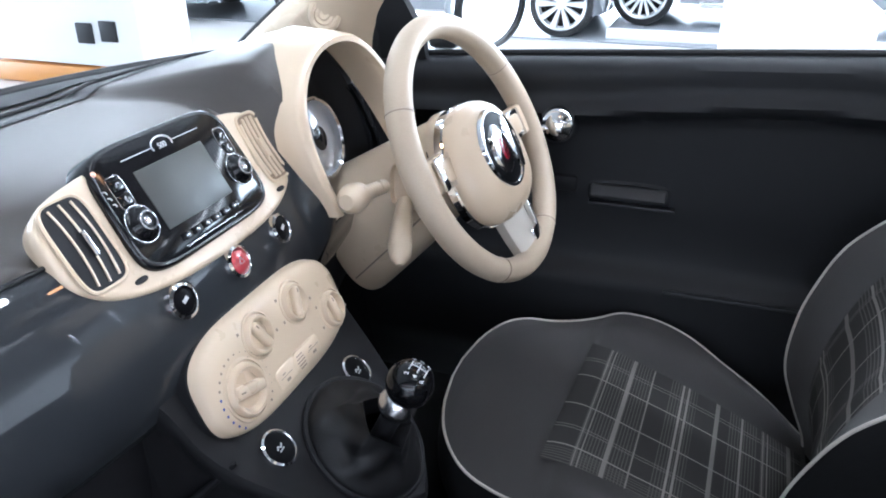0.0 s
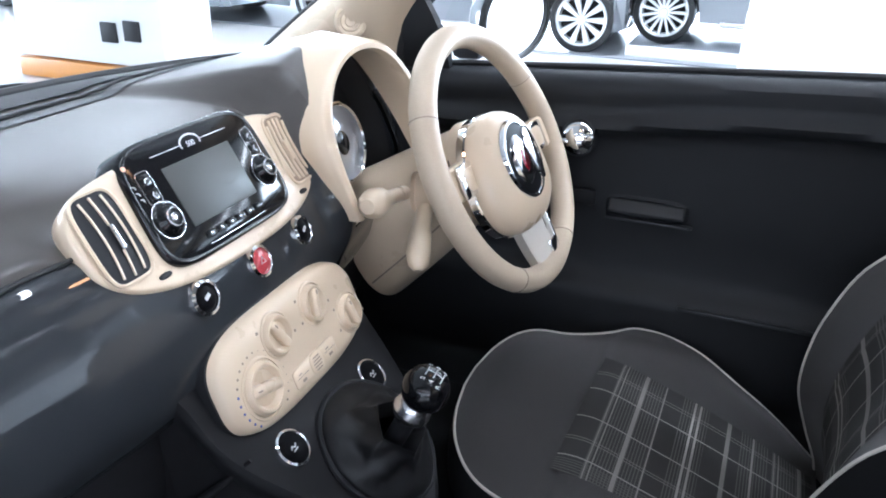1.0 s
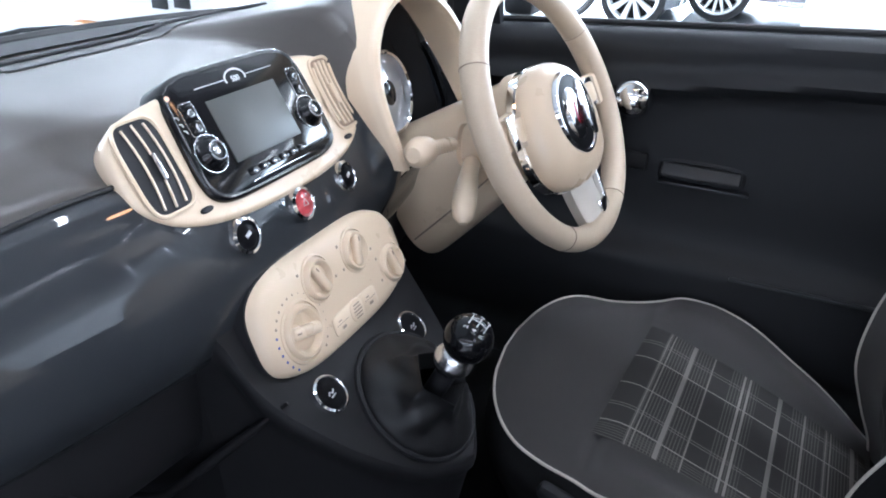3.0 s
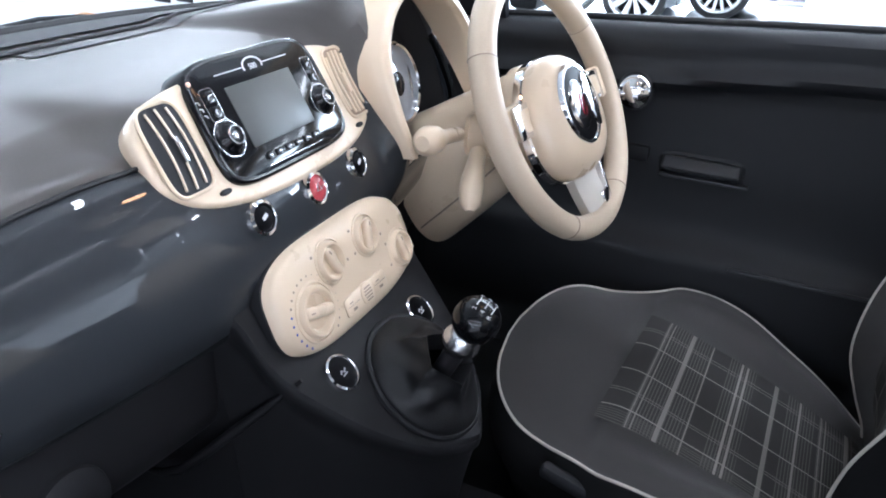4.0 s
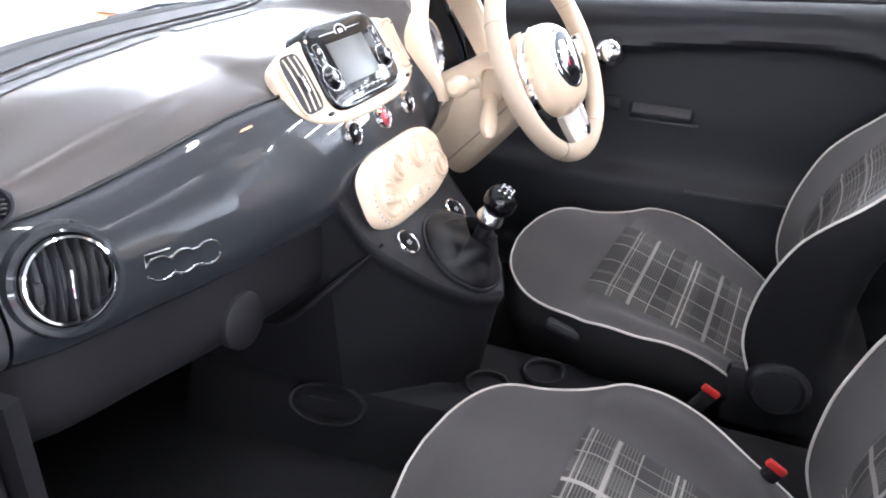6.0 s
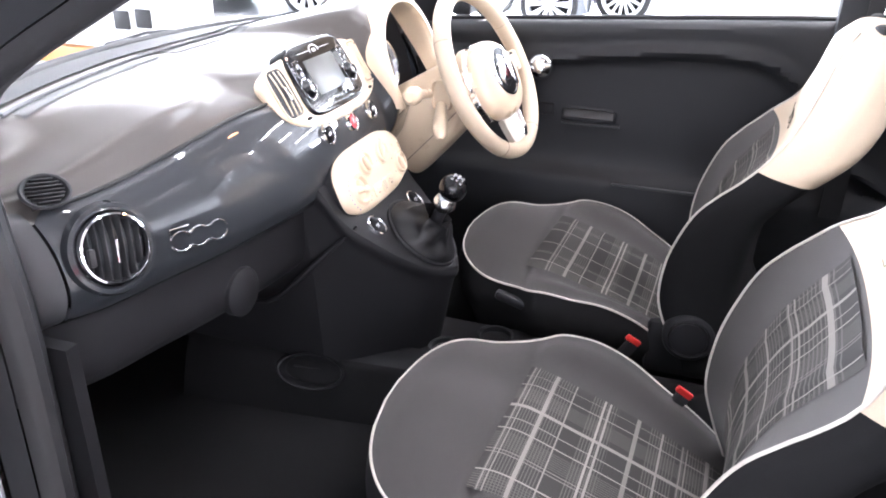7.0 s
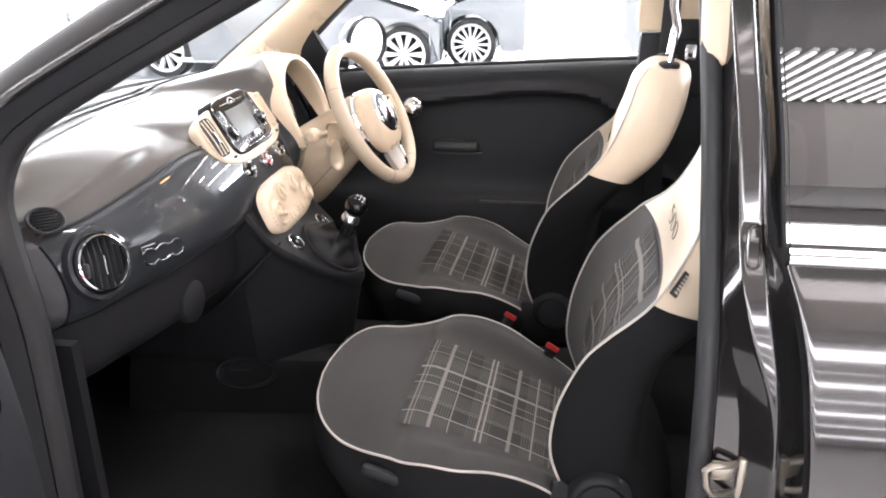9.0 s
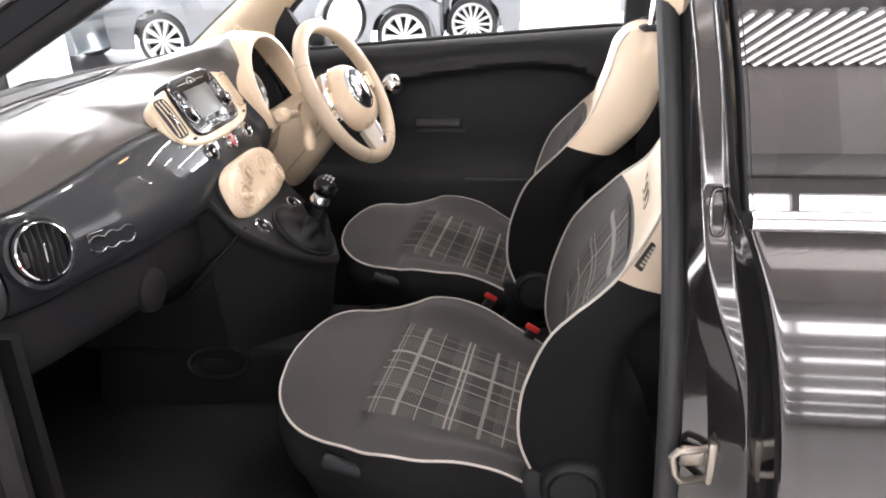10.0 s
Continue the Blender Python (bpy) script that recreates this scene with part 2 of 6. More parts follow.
def sweep(points, radius, sides=8, closed=False, bm=None, caps=True):
    """A round bar along points; radius a number or one for each point."""
    bm = bm or bmesh.new()
    pts = [Vector(p) for p in points]
    n = len(pts)
    rad = radius if isinstance(radius, (list, tuple)) else [radius] * n
    up = Vector((0.13, 0.21, 0.97))
    rings = []
    prev = None
    for i, p in enumerate(pts):
        a = pts[(i - 1) % n] if (closed or i > 0) else p
        b = pts[(i + 1) % n] if (closed or i < n - 1) else p
        d = (b - a).normalized()
        s = (prev - d * prev.dot(d)) if prev else d.cross(up)
        if s.length < 1e-5:
            s = d.orthogonal()
        s.normalize()
        prev = s
        t = d.cross(s)
        rings.append([bm.verts.new(p + rad[i] * (math.cos(2 * math.pi * k / sides) * s + math.sin(2 * math.pi * k / sides) * t)) for k in range(sides)])
    for i in range(n if closed else n - 1):
        ra, rb = rings[i], rings[(i + 1) % n]
        for k in range(sides):
            bm.faces.new((ra[k], ra[(k + 1) % sides], rb[(k + 1) % sides], rb[k]))
    if caps and not closed:
        bm.faces.new(rings[0][::-1])
        bm.faces.new(rings[-1])
    return bm


def lathe(profile, m=None, sides=40, bm=None, sx=1.0, sy=1.0):
    """Turns (radius, height) pairs about z, placed by m."""
    bm = bm or bmesh.new()
    m = m or Matrix()
    rings = []
    for r, h in profile:
        if r < 1e-6:
            rings.append([bm.verts.new(m @ Vector((0, 0, h)))])
        else:
            rings.append([bm.verts.new(m @ Vector((sx * r * math.cos(2 * math.pi * k / sides), sy * r * math.sin(2 * math.pi * k / sides), h))) for k in range(sides)])
    for a, b in zip(rings, rings[1:]):
        for k in range(sides):
            k2 = (k + 1) % sides
            if len(a) == 1 and len(b) == 1:
                continue
            if len(a) == 1:
                bm.faces.new((a[0], b[k], b[k2]))
            elif len(b) == 1:
                bm.faces.new((a[k], b[0], a[k2]))
            else:
                bm.faces.new((a[k], b[k], b[k2], a[k2]))
    return bm


def super_outline(a, b, n=4.0, count=48, taper=0.0):
    out = []
    for k in range(count):
        t = 2 * math.pi * k / count
        c, s = math.cos(t), math.sin(t)
        x = a * math.copysign(abs(c) ** (2 / n), c)
        y = b * math.copysign(abs(s) ** (2 / n), s)
        out.append((x * (1 - taper * y / b), y))
    return out


def plate(outline, layers, m=None, bm=None, cap_bottom=True):
    """A plate with a flat outline: layers of (height, inset); the last is closed over."""
    bm = bm or bmesh.new()
    m = m or Matrix()
    rings = []
    ax = max(abs(p[0]) for p in outline)
    ay = max(abs(p[1]) for p in outline)
    for h, inset in layers:
        rings.append([bm.verts.new(m @ Vector((p[0] * (1 - inset / ax), p[1] * (1 - inset / ay), h))) for p in outline])
    n = len(outline)
    for a, b in zip(rings, rings[1:]):
        for k in range(n):
            bm.faces.new((a[k], a[(k + 1) % n], b[(k + 1) % n], b[k]))
    bm.faces.new(rings[-1])
    if cap_bottom:
        bm.faces.new(rings[0][::-1])
    return bm


def box(cx, cy, cz, sx, sy, sz, bev=0.0, m=None, bm=None, seg=2):
    bm = bm or bmesh.new()
    r = bmesh.ops.create_cube(bm, size=1.0)
    vs = r["verts"]
    bmesh.ops.transform(bm, matrix=(m or Matrix()) @ Matrix.Translation((cx, cy, cz)) @ Matrix.Diagonal((sx, sy, sz, 1)), verts=vs)
    if bev:
        es = {e for v in vs for e in v.link_edges}
        bmesh.ops.bevel(bm, geom=list(es), offset=bev, segments=seg, affect="EDGES", profile=0.5)
    return bm


def frame_at(origin, normal, up=(0, 0, 1)):
    """A matrix whose z is normal, x the level direction and y up the slope."""
    z = Vector(normal).normalized()
    x = Vector(up).cross(z).normalized()
    y = z.cross(x)
    return Matrix.Translation(origin) @ Matrix((x, y, z)).transposed().to_4x4()


def letters(text, size, m, mat, parent, name="lettering", extrude=0.0004, label="", outline=0.0):
    cu = bpy.data.curves.new(name, "FONT")
    cu.body, cu.size, cu.extrude, cu.align_x, cu.align_y = text, size, extrude, "CENTER", "CENTER"
    tmp = new(name, cu)
    me = bpy.data.meshes.new_from_object(tmp.evaluated_get(bpy.context.evaluated_depsgraph_get()))
    bpy.data.objects.remove(tmp)
    me.materials.clear()
    me.materials.append(mat)
    me.transform(m)
    ob = new(name, me)
    ob.parent = parent
    if label:
        tagged(ob, label)
    return ob


# ---- showroom ----
def slab(name, cx, cy, cz, sx, sy, sz, mat, label="", cat="", kind="structure", bev=0.0):
    ob = finish(name, box(cx, cy, cz, sx, sy, sz, bev), mat, smooth=False)
    return tagged(ob, label, cat, kind=kind)


slab("floor", 0, 0, -0.05, 34, 34, 0.1, FLOORTILE, "pale polished showroom floor", "floor")
slab("floor_display", -3, 10.1, 0.002, 20, 8.0, 0.02, FLOORDARK, "dark grey display floor under parked cars", "floor")
slab("ceiling", 0, 0, 4.55, 34, 34, 0.1, CEILPAINT, "grey showroom ceiling", "ceiling")
slab("wall_east", 17, 0, 2.25, 0.2, 34, 4.5, WHITEPAINT, "plain white showroom wall", "wall")
# unseen wall: gaps streak the body's reflections, dark lower bands darken the jamb's
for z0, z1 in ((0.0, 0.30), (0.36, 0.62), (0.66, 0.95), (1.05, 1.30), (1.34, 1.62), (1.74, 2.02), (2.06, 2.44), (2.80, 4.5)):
    slab("wall_south", 0, -11, (z0 + z1) / 2, 34, 0.2, z1 - z0, GREYWALL if z0 > 1.2 else REFLECTDARK, "grey showroom wall with bands of glazing" if z0 > 1.2 else "unseen dark lower wall bands added to darken body reflections", "wall")
# unseen bulkhead, added in two tones to shape the quarter window's reflection
slab("wall_bulkhead", -6.525, -10.0, 3.775, 20.95, 1.9, 1.45, GREYWALL, "unseen grey bulkhead added for the quarter window's reflection", "wall")
slab("wall_bulkhead", 10.475, -10.0, 3.775, 13.05, 1.9, 1.45, PALEWALL, "unseen pale bulkhead added for the quarter window's lighter reflection", "wall")
for wx in range(-16, 17, 4):
    slab("mullion_south", wx, -11, 2.25, 0.10, 0.16, 4.5, GREYWALL, "grey window mullion", "mullion")
for wx in range(-16, 17, 4):
    slab("mullion_north", wx, 16.9, 2.25, 0.12, 0.2, 4.5, WHITEPAINT, "white window mullion", "mullion")
for wy in range(-16, 17, 4):
    slab("mullion_west", -16.9, wy, 2.25, 0.2, 0.12, 4.5, WHITEPAINT, "white window mullion", "mullion")
slab("ground", 0, 0, -0.3, 400, 400, 0.1, material("pale_concrete", (0.42, 0.42, 0.41), 0.8, vary=0.1, vary_scale=0.5), "pale concrete forecourt outside", "ground")

# unseen lawn, added to tint the lowest reflected streaks green
slab("lawn", 0, -60, -0.24, 200, 84, 0.04, material("mown_grass", (0.07, 0.11, 0.03), 0.9, vary=0.3, vary_scale=0.8), "unseen green lawn added for a green streak in the body reflections", "lawn")

tube_light = thing("ceiling_light", "lit white linear ceiling light", "light", "ceiling lights", at=(0, 0, 4.44))
part("housing", box(0, 0, 0.03, 3.4, 0.16, 0.05, 0.01), WHITEPAINT, tube_light)
part("diffuser", box(0, 0, -0.01, 3.3, 0.12, 0.03, 0.006), TUBE, tube_light, "glowing diffuser")
for lx in (-9, -4.5, 0, 4.5, 9):
    for ly in (5.5, 8, 11):
        if (lx, ly) != (0, 8):
            copy_thing(tube_light, pose(lx, ly, 4.44))
# unseen extra tubes, added over the glass roof to brighten the seats
for ly in (-1.7, -0.2, 1.3):
    copy_thing(tube_light, pose(1.9, ly, 4.44))
for k in range(7):
    copy_thing(tube_light, pose(4.3 + 0.42 * k, 2.0, 4.44, 0, 0, 84))
strip = thing("ceiling_strip", "narrow lit ceiling strip light", "light", "ceiling strips", at=(0, 0, 4.44))
part("housing", box(0, 0, 0.03, 1.8, 0.07, 0.05, 0.01), WHITEPAINT, strip)
part("diffuser", box(0, 0, -0.008, 1.75, 0.034, 0.02, 0.004), emitter("lit_strip", (1, 0.98, 0.95), 6.5), strip, "glowing diffuser")
for k in range(64):
    for ly in (-8.1,):
        if (k, ly) != (0, -8.1):
            copy_thing(strip, pose(-2.4 + 0.17 * k, ly, 4.44, 0, 0, 76))
strip.matrix_basis = pose(-2.4, -8.1, 4.44, 0, 0, 76)
tube_light.location = (0, 8, 4.44)


def alloy_wheel(parent, spokes, cx, cy, cz, r, face=-1):
    """A wheel whose face looks along y times face."""
    m = Matrix.Translation((cx, cy, cz)) @ Matrix.Rotation(radians(90), 4, "X") if face < 0 else Matrix.Translation((cx, cy, cz)) @ Matrix.Rotation(radians(-90), 4, "X")
    w = part("wheel", lathe([(r * 0.72, -0.2), (r * 0.97, -0.19), (r, -0.15), (r, -0.04), (r * 0.96, 0.0), (r * 0.80, 0.01), (r * 0.76, -0.01)], m, 40), RUBBER, parent)
    part("rim", lathe([(r * 0.66, -0.05), (r * 0.70, 0.004), (r * 0.76, 0.012), (r * 0.785, 0.004), (r * 0.76, -0.02)], m, 40), ALLOY, w)
    part("brake_disc", lathe([(0, -0.08), (r * 0.68, -0.08), (r * 0.68, -0.1)], m, 32), BLACK, w)
    part("hub", lathe([(0, 0.008), (r * 0.12, 0.006), (r * 0.16, -0.01), (r * 0.16, -0.05)], m, 24), ALLOY, w)
    for k in range(spokes):
        a = 2 * math.pi * k / spokes
        mm = m @ Matrix.Rotation(a, 4, "Z")
        bm = bmesh.new()
        w0, w1 = r * 0.045, r * (0.11 if spokes < 12 else 0.05)
        ring = []
        for rr, ww, h in ((r * 0.12, w0, 0.0), (r * 0.4, (w0 + w1) / 2, -0.004), (r * 0.7, w1, 0.002)):
            ring.append([bm.verts.new(mm @ Vector(p)) for p in ((rr, -ww, h - 0.03), (rr, -ww * 0.8, h), (rr, ww * 0.8, h), (rr, ww, h - 0.03))])
        for a0, b0 in zip(ring, ring[1:]):
            for q in range(4):
                bm.faces.new((a0[q], a0[(q + 1) % 4], b0[(q + 1) % 4], b0[q]))
        part("spoke", bm, ALLOY, w)
    return w


def parked_car(name, label, mat, x0, y0, length, z0=0.0, flip=False, group="parked cars", spokes=10, front_wheel=0.72, wheel_r=0.31, turn=0.0):
    """A hatchback standing along x; x0 is its nose, y0 its near side."""
    car = thing(name, label, "car", group, at=(x0, y0, z0))
    s = -1 if flip else 1
    L, W = length, 1.68
    roof = curve_fn([(0.0, 0.62), (0.04, 0.72), (0.1, 0.80), (0.26, 0.93), (0.33, 1.0), (0.46, 1.36), (0.6, 1.46), (0.82, 1.40), (0.95, 1.05), (1.0, 0.9)])
    belt = curve_fn([(0.0, 0.60), (0.06, 0.70), (0.25, 0.88), (0.5, 0.93), (0.8, 0.97), (1.0, 0.88)])
    arcs = ((front_wheel, wheel_r + 0.035), (L - 0.65, wheel_r + 0.035))

    def low(x):
        z = 0.20
        for cx, cr in arcs:
            if abs(x - cx) < cr:
                z = max(z, wheel_r + math.sqrt(cr * cr - (x - cx) ** 2))
        return z

    def side(u, v):
        x = u * L
        zb, zt = low(x), belt(u)
        z = zb + (zt - zb) * v
        inset = 0.10 * (abs(u - 0.5) * 2) ** 5 + 0.05 * (1 - math.sin(math.pi * min(1, max(0, (z - 0.15) / 0.85)))) - 0.012 * math.exp(-((z - 0.62) / 0.05) ** 2)
        return (s * x, inset, z)

    part("body", grid(side, 96, 14, 0.015), mat, car)
    part("far_side", grid(lambda u, v: (side(u, v)[0], W - side(u, v)[1], side(u, v)[2]), 48, 6), mat, car)

    def top(u, v):
        y = 0.05 + 0.10 * (abs(u - 0.5) * 2) ** 5
        rise = max(0.0, roof(u) - belt(u))
        tuck = 0.22 * min(1, rise / 0.45)
        yy = y + tuck + (W - 2 * y - 2 * tuck) * v
        return (s * u * L, yy, belt(u) + rise * (1 - abs(2 * v - 1) ** 6 * 0.15))

    part("roof", grid(top, 60, 10), mat, car)

    def glassfn(u, v):
        uu = 0.36 + 0.52 * u
        y = 0.05 + 0.10 * (abs(uu - 0.5) * 2) ** 5
        rise = max(0.02, roof(uu) - belt(uu) - 0.03)
        return (s * uu * L, y - 0.004 + 0.2 * min(1, rise / 0.45) * v, belt(uu) + rise * v * 0.86)

    part("window", grid(glassfn, 30, 4), DARKGLASS, car)
    part("bumper", grid(lambda u, v: (s * (-0.02 + 0.10 * (2 * u - 1) ** 4), 0.06 + (W - 0.12) * u, 0.2 + 0.45 * v), 16, 4, 0.02), mat, car)
    part("sill", box(s * L / 2, 0.06, 0.2, L * 0.55, 0.05, 0.06, 0.01), SATIN, car)
    part("headlight", lathe([(0, 0.02), (0.09, 0.015), (0.11, 0), (0.10, -0.04)], Matrix.Translation((s * 0.06, 0.24, 0.66)) @ Matrix.Rotation(radians(-s * 75), 4, "Y"), 24, sy=1.4), CHROME, car)
    part("underbody", box(s * L / 2, W / 2, 0.42, L * 0.90, W - 0.4, 0.16), RUBBER, car)
    for wx, _ in arcs:
        alloy_wheel(car, spokes, s * wx, 0.05, wheel_r, wheel_r)
        alloy_wheel(car, spokes, s * wx, W - 0.05, wheel_r, wheel_r, 1)
    car.rotation_euler.z = radians(turn)
    return car


parked_car("parked_car", "dark grey hatchback parked on grey display floor", HAZYDARKCAR, -0.49, 6.15, 3.6, flip=True, spokes=10, front_wheel=0.36, wheel_r=0.29)
platform = thing("display_platform", "low white-edged display platform under a dark car", "platform", at=(0, 0, 0))
part("deck", box(1.75, 7.35, 0.05, 4.4, 2.1, 0.09, 0.01), FLOORDARK, platform)
part("edge_strip", box(1.75, 6.28, 0.055, 4.4, 0.04, 0.09, 0.006), WHITEPAINT, platform, "white painted edge")
parked_car("parked_car", "dark blue-black hatchback parked on the low platform", HAZYDARKCAR, -0.48, 6.45, 3.4, z0=0.097, spokes=15, front_wheel=0.29, wheel_r=0.27)
parked_car("parked_car", "white hatchback parked ahead by the glazing", WHITECAR, -3.6, 7.7, 3.8, flip=True, spokes=5, front_wheel=0.75, wheel_r=0.32)
parked_car("parked_car", "red hatchback parked near the banded glazing", material("red_car_paint", (0.35, 0.02, 0.02), 0.2, coat=1.0, vary=0.03), 4.2, -6.4, 3.7, spokes=10)

parked_car("parked_car", "silver-blue hatchback parked ahead beside the white block", HAZYGREYCAR, -4.25, 5.75, 3.6, flip=True, spokes=5, front_wheel=0.70, wheel_r=0.31)

col = thing("showroom_column", "square white painted showroom column", "column")
part("shaft", box(0.752, 3.25, 2.25, 0.555, 0.5, 4.5, 0.01), WHITEPAINT, col)
part("plinth", box(0.778, 3.25, 0.38, 0.615, 0.52, 0.76, 0.01), WHITEPAINT, col)
stand = thing("display_stand", "white display block with an orange base and black sockets", "stand")
part("block", box(-3.60, 3.62, 0.95, 1.25, 0.5, 1.6, 0.01), WHITEPAINT, stand)
part("base", box(-3.60, 3.62, 0.07, 1.28, 0.54, 0.13, 0.01), ORANGE, stand, "orange base strip")
for sx in (-3.41, -3.22):
    part("socket", box(sx, 3.365, 0.36 + 0.02 * (sx > -3.3), 0.13, 0.02, 0.13, 0.006), BLACK, stand, "black wall socket")

# ---- dashboard ----
XC = curve_fn([(-0.70, -0.16), (-0.62, -0.115), (-0.565, -0.088), (-0.476, -0.065), (-0.385, -0.041), (-0.25, -0.016), (-0.1, 0.0), (0.0, 0.003),
               (0.1, 0.0), (0.25, -0.016), (0.40, -0.045), (0.55, -0.085), (0.66, -0.135)])
WS = curve_fn([(-0.66, -0.26), (-0.5, -0.38), (-0.25, -0.475), (0, -0.50), (0.25, -0.475), (0.5, -0.38), (0.66, -0.26)])
DY0, DY1 = -0.69, 0.66


def along(pts):
    """A profile (list of x, z) as a function of 0 to 1 by its length, smoothed."""
    d = [0.0]
    for a, b in zip(pts, pts[1:]):
        d.append(d[-1] + math.hypot(b[0] - a[0], b[1] - a[1]))
    fx = curve_fn([(q / d[-1], p[0]) for q, p in zip(d, pts)])
    fz = curve_fn([(q / d[-1], p[1]) for q, p in zip(d, pts)])
    return lambda s: (fx(s), fz(s))


def smooth(a, b, x):
    t = max(0.0, min(1.0, (x - a) / (b - a)))
    return t * t * (3 - 2 * t)


def hump(x, y):
    """The rise of the pad behind the instrument hood."""
    return 0.046 * math.exp(-abs((y - 0.335) / 0.185) ** 2.6) * max(0.0, min(1.0, (x + 0.44) / 0.34)) ** 1.3


def swell(y):
    """How far the dashboard swells up to the instrument hood."""
    return smooth(0.152, 0.192, y) * (1 - smooth(0.47, 0.55, y))


def crest(y):
    """How far the trim panel reaches up the dashboard towards its middle."""
    return smooth(-0.58, -0.22, y) * (1 - smooth(0.42, 0.62, y))


def blend(a, b, k):
    return [(p[0] + (q[0] - p[0]) * k, p[1] + (q[1] - p[1]) * k) for p, q in zip(a, b)]


# the pad's ridge, which draws away from the edge towards the middle
RIDGE = curve_fn([(-0.69, -0.074), (-0.50, -0.076), (-0.44, -0.082), (-0.40, -0.085), (-0.35, -0.093), (-0.30, -0.107), (-0.25, -0.124), (-0.20, -0.140), (-0.15, -0.156), (-0.10, -0.170), (0.0, -0.180), (0.12, -0.175), (0.25, -0.13), (0.66, -0.10)])
RIDGE_Z = curve_fn([(-0.69, 0.893), (-0.58, 0.902), (-0.52, 0.915), (-0.46, 0.930), (-0.40, 0.940), (-0.34, 0.944), (0.66, 0.944)])


def pad_fn(u, v):
    y = DY0 + (DY1 - DY0) * v
    c, w = XC(y), WS(y)
    g, s, k = math.exp(-((y + 0.012) / 0.178) ** 12), swell(y), crest(y)
    q = RIDGE(y)
    low = [(-0.035, 0.858), (-0.052, 0.874), (-0.062, 0.888)]
    high = [(-0.062, 0.897), (-0.070, 0.911), (-0.078, 0.921)]
    foot = blend(low, high, k)
    a, b = foot[2]
    h = RIDGE_Z(y)
    plain = foot + [((a + q) / 2, (b + h) / 2 - 0.002), (q + 0.003, h - 0.0025), (q - 0.006, h + 0.001), (q - 0.075, h + 0.009)]
    by_radio = [(-0.030, 0.850), (-0.039, 0.872), (-0.049, 0.888), (-0.074, 0.924), (-0.108, 0.947), (-0.136, 0.954), (-0.195, 0.958)]
    by_hood = [(-0.030, 0.900), (-0.034, 0.932), (-0.038, 0.942), (-0.048, 0.958), (-0.062, 0.972), (-0.088, 0.986), (-0.15, 0.984)]
    rows = blend(blend(plain, by_radio, g * (1 - s)), by_hood, s)
    p = along([(c + a, b) for a, b in rows] + [((c + w) / 2 - 0.05, 0.952 + 0.003 * g + 0.014 * s), (w + 0.03, 0.951), (w, 0.944), (w - 0.02, 0.92)])
    x, z = p(u)
    drop = 0.02 * max(0, (abs(y) - 0.5) / 0.15) ** 2
    return (x, y, z + hump(x, y) - drop * u)


def panel_point(y, s):
    c, q, k = XC(y), swell(y), crest(y)
    low = [(-0.052, 0.872), (-0.04, 0.868), (-0.024, 0.850), (-0.010, 0.825), (-0.001, 0.795)]
    high = [(-0.071, 0.912), (-0.059, 0.908), (-0.037, 0.882), (-0.015, 0.838), (-0.001, 0.795)]
    by_hood = [(-0.031, 0.930), (-0.020, 0.918), (-0.003, 0.886), (0.013, 0.845), (0.012, 0.800)]
    rows = blend(blend(low, high, k), by_hood, q)
    p = along([(c + a, b) for a, b in rows] + [(c + 0.001, 0.765), (c - 0.006, 0.740), (c - 0.018, 0.724), (c - 0.04, 0.716)])
    x, z = p(s)
    return (x, y, z)


def lower_fn(u, v):
    y = DY0 + (DY1 - DY0) * v
    c = XC(y)
    p = along([(c - 0.03, 0.717), (c - 0.031, 0.708), (c - 0.033, 0.68), (c - 0.037, 0.64), (c - 0.047, 0.608), (c - 0.075, 0.588), (c - 0.14, 0.565), (-0.36, 0.49), (-0.52, 0.40)])
    x, z = p(u)
    return (x, y, z)


dash = thing("dashboard", "dark grey dashboard with a glossy slate trim panel", "dashboard", at=(0, 0, 0))
pad_mesh = grid(pad_fn, 110, 160)


def under_arch(q):
    """Whether a point lies inside the opening of the instrument hood."""
    k = abs(q.y - 0.330) / 0.149
    return k < 0.96 and q.x > -0.098 and q.z < 0.822 + 0.197 * math.sqrt(1 - k ** 2.17) ** 0.7


inside = [f for f in pad_mesh.faces if under_arch(f.calc_center_median())]
bmesh.ops.delete(pad_mesh, geom=inside, context="FACES")
pad = part("upper_pad", pad_mesh, PAD, dash, "soft dark grey dashboard top")
ty0, ty1 = -0.621, 0.62


def trim_fn(u, v):
    y = ty0 + (ty1 - ty0) * v
    q = max(0, abs(v - 0.5) * 2 - 0.94) / 0.06
    s = 0.5 + (u - 0.5) * (1 - 0.25 * q * q)
    return panel_point(y, s)


trim_mesh = grid(trim_fn, 34, 160, 0.006)
bmesh.ops.delete(trim_mesh, geom=[f for f in trim_mesh.faces if abs(f.calc_center_median().y - 0.330) < 0.118 and f.calc_center_median().z > 0.80], context="FACES")
trim = part("trim_panel", trim_mesh, PANEL, dash, "glossy slate-grey painted panel")
part("trim_seam", sweep([Vector(panel_point(ty0 + (ty1 - ty0) * k / 120, 0.012)) + Vector((0.0015, 0, 0.002)) for k in range(1, 74)], 0.0024, 6), RUBBER, dash, "dark seam above the panel")
part("lower_panel", grid(lower_fn, 30, 60), BLACK, dash, "black lower dashboard")
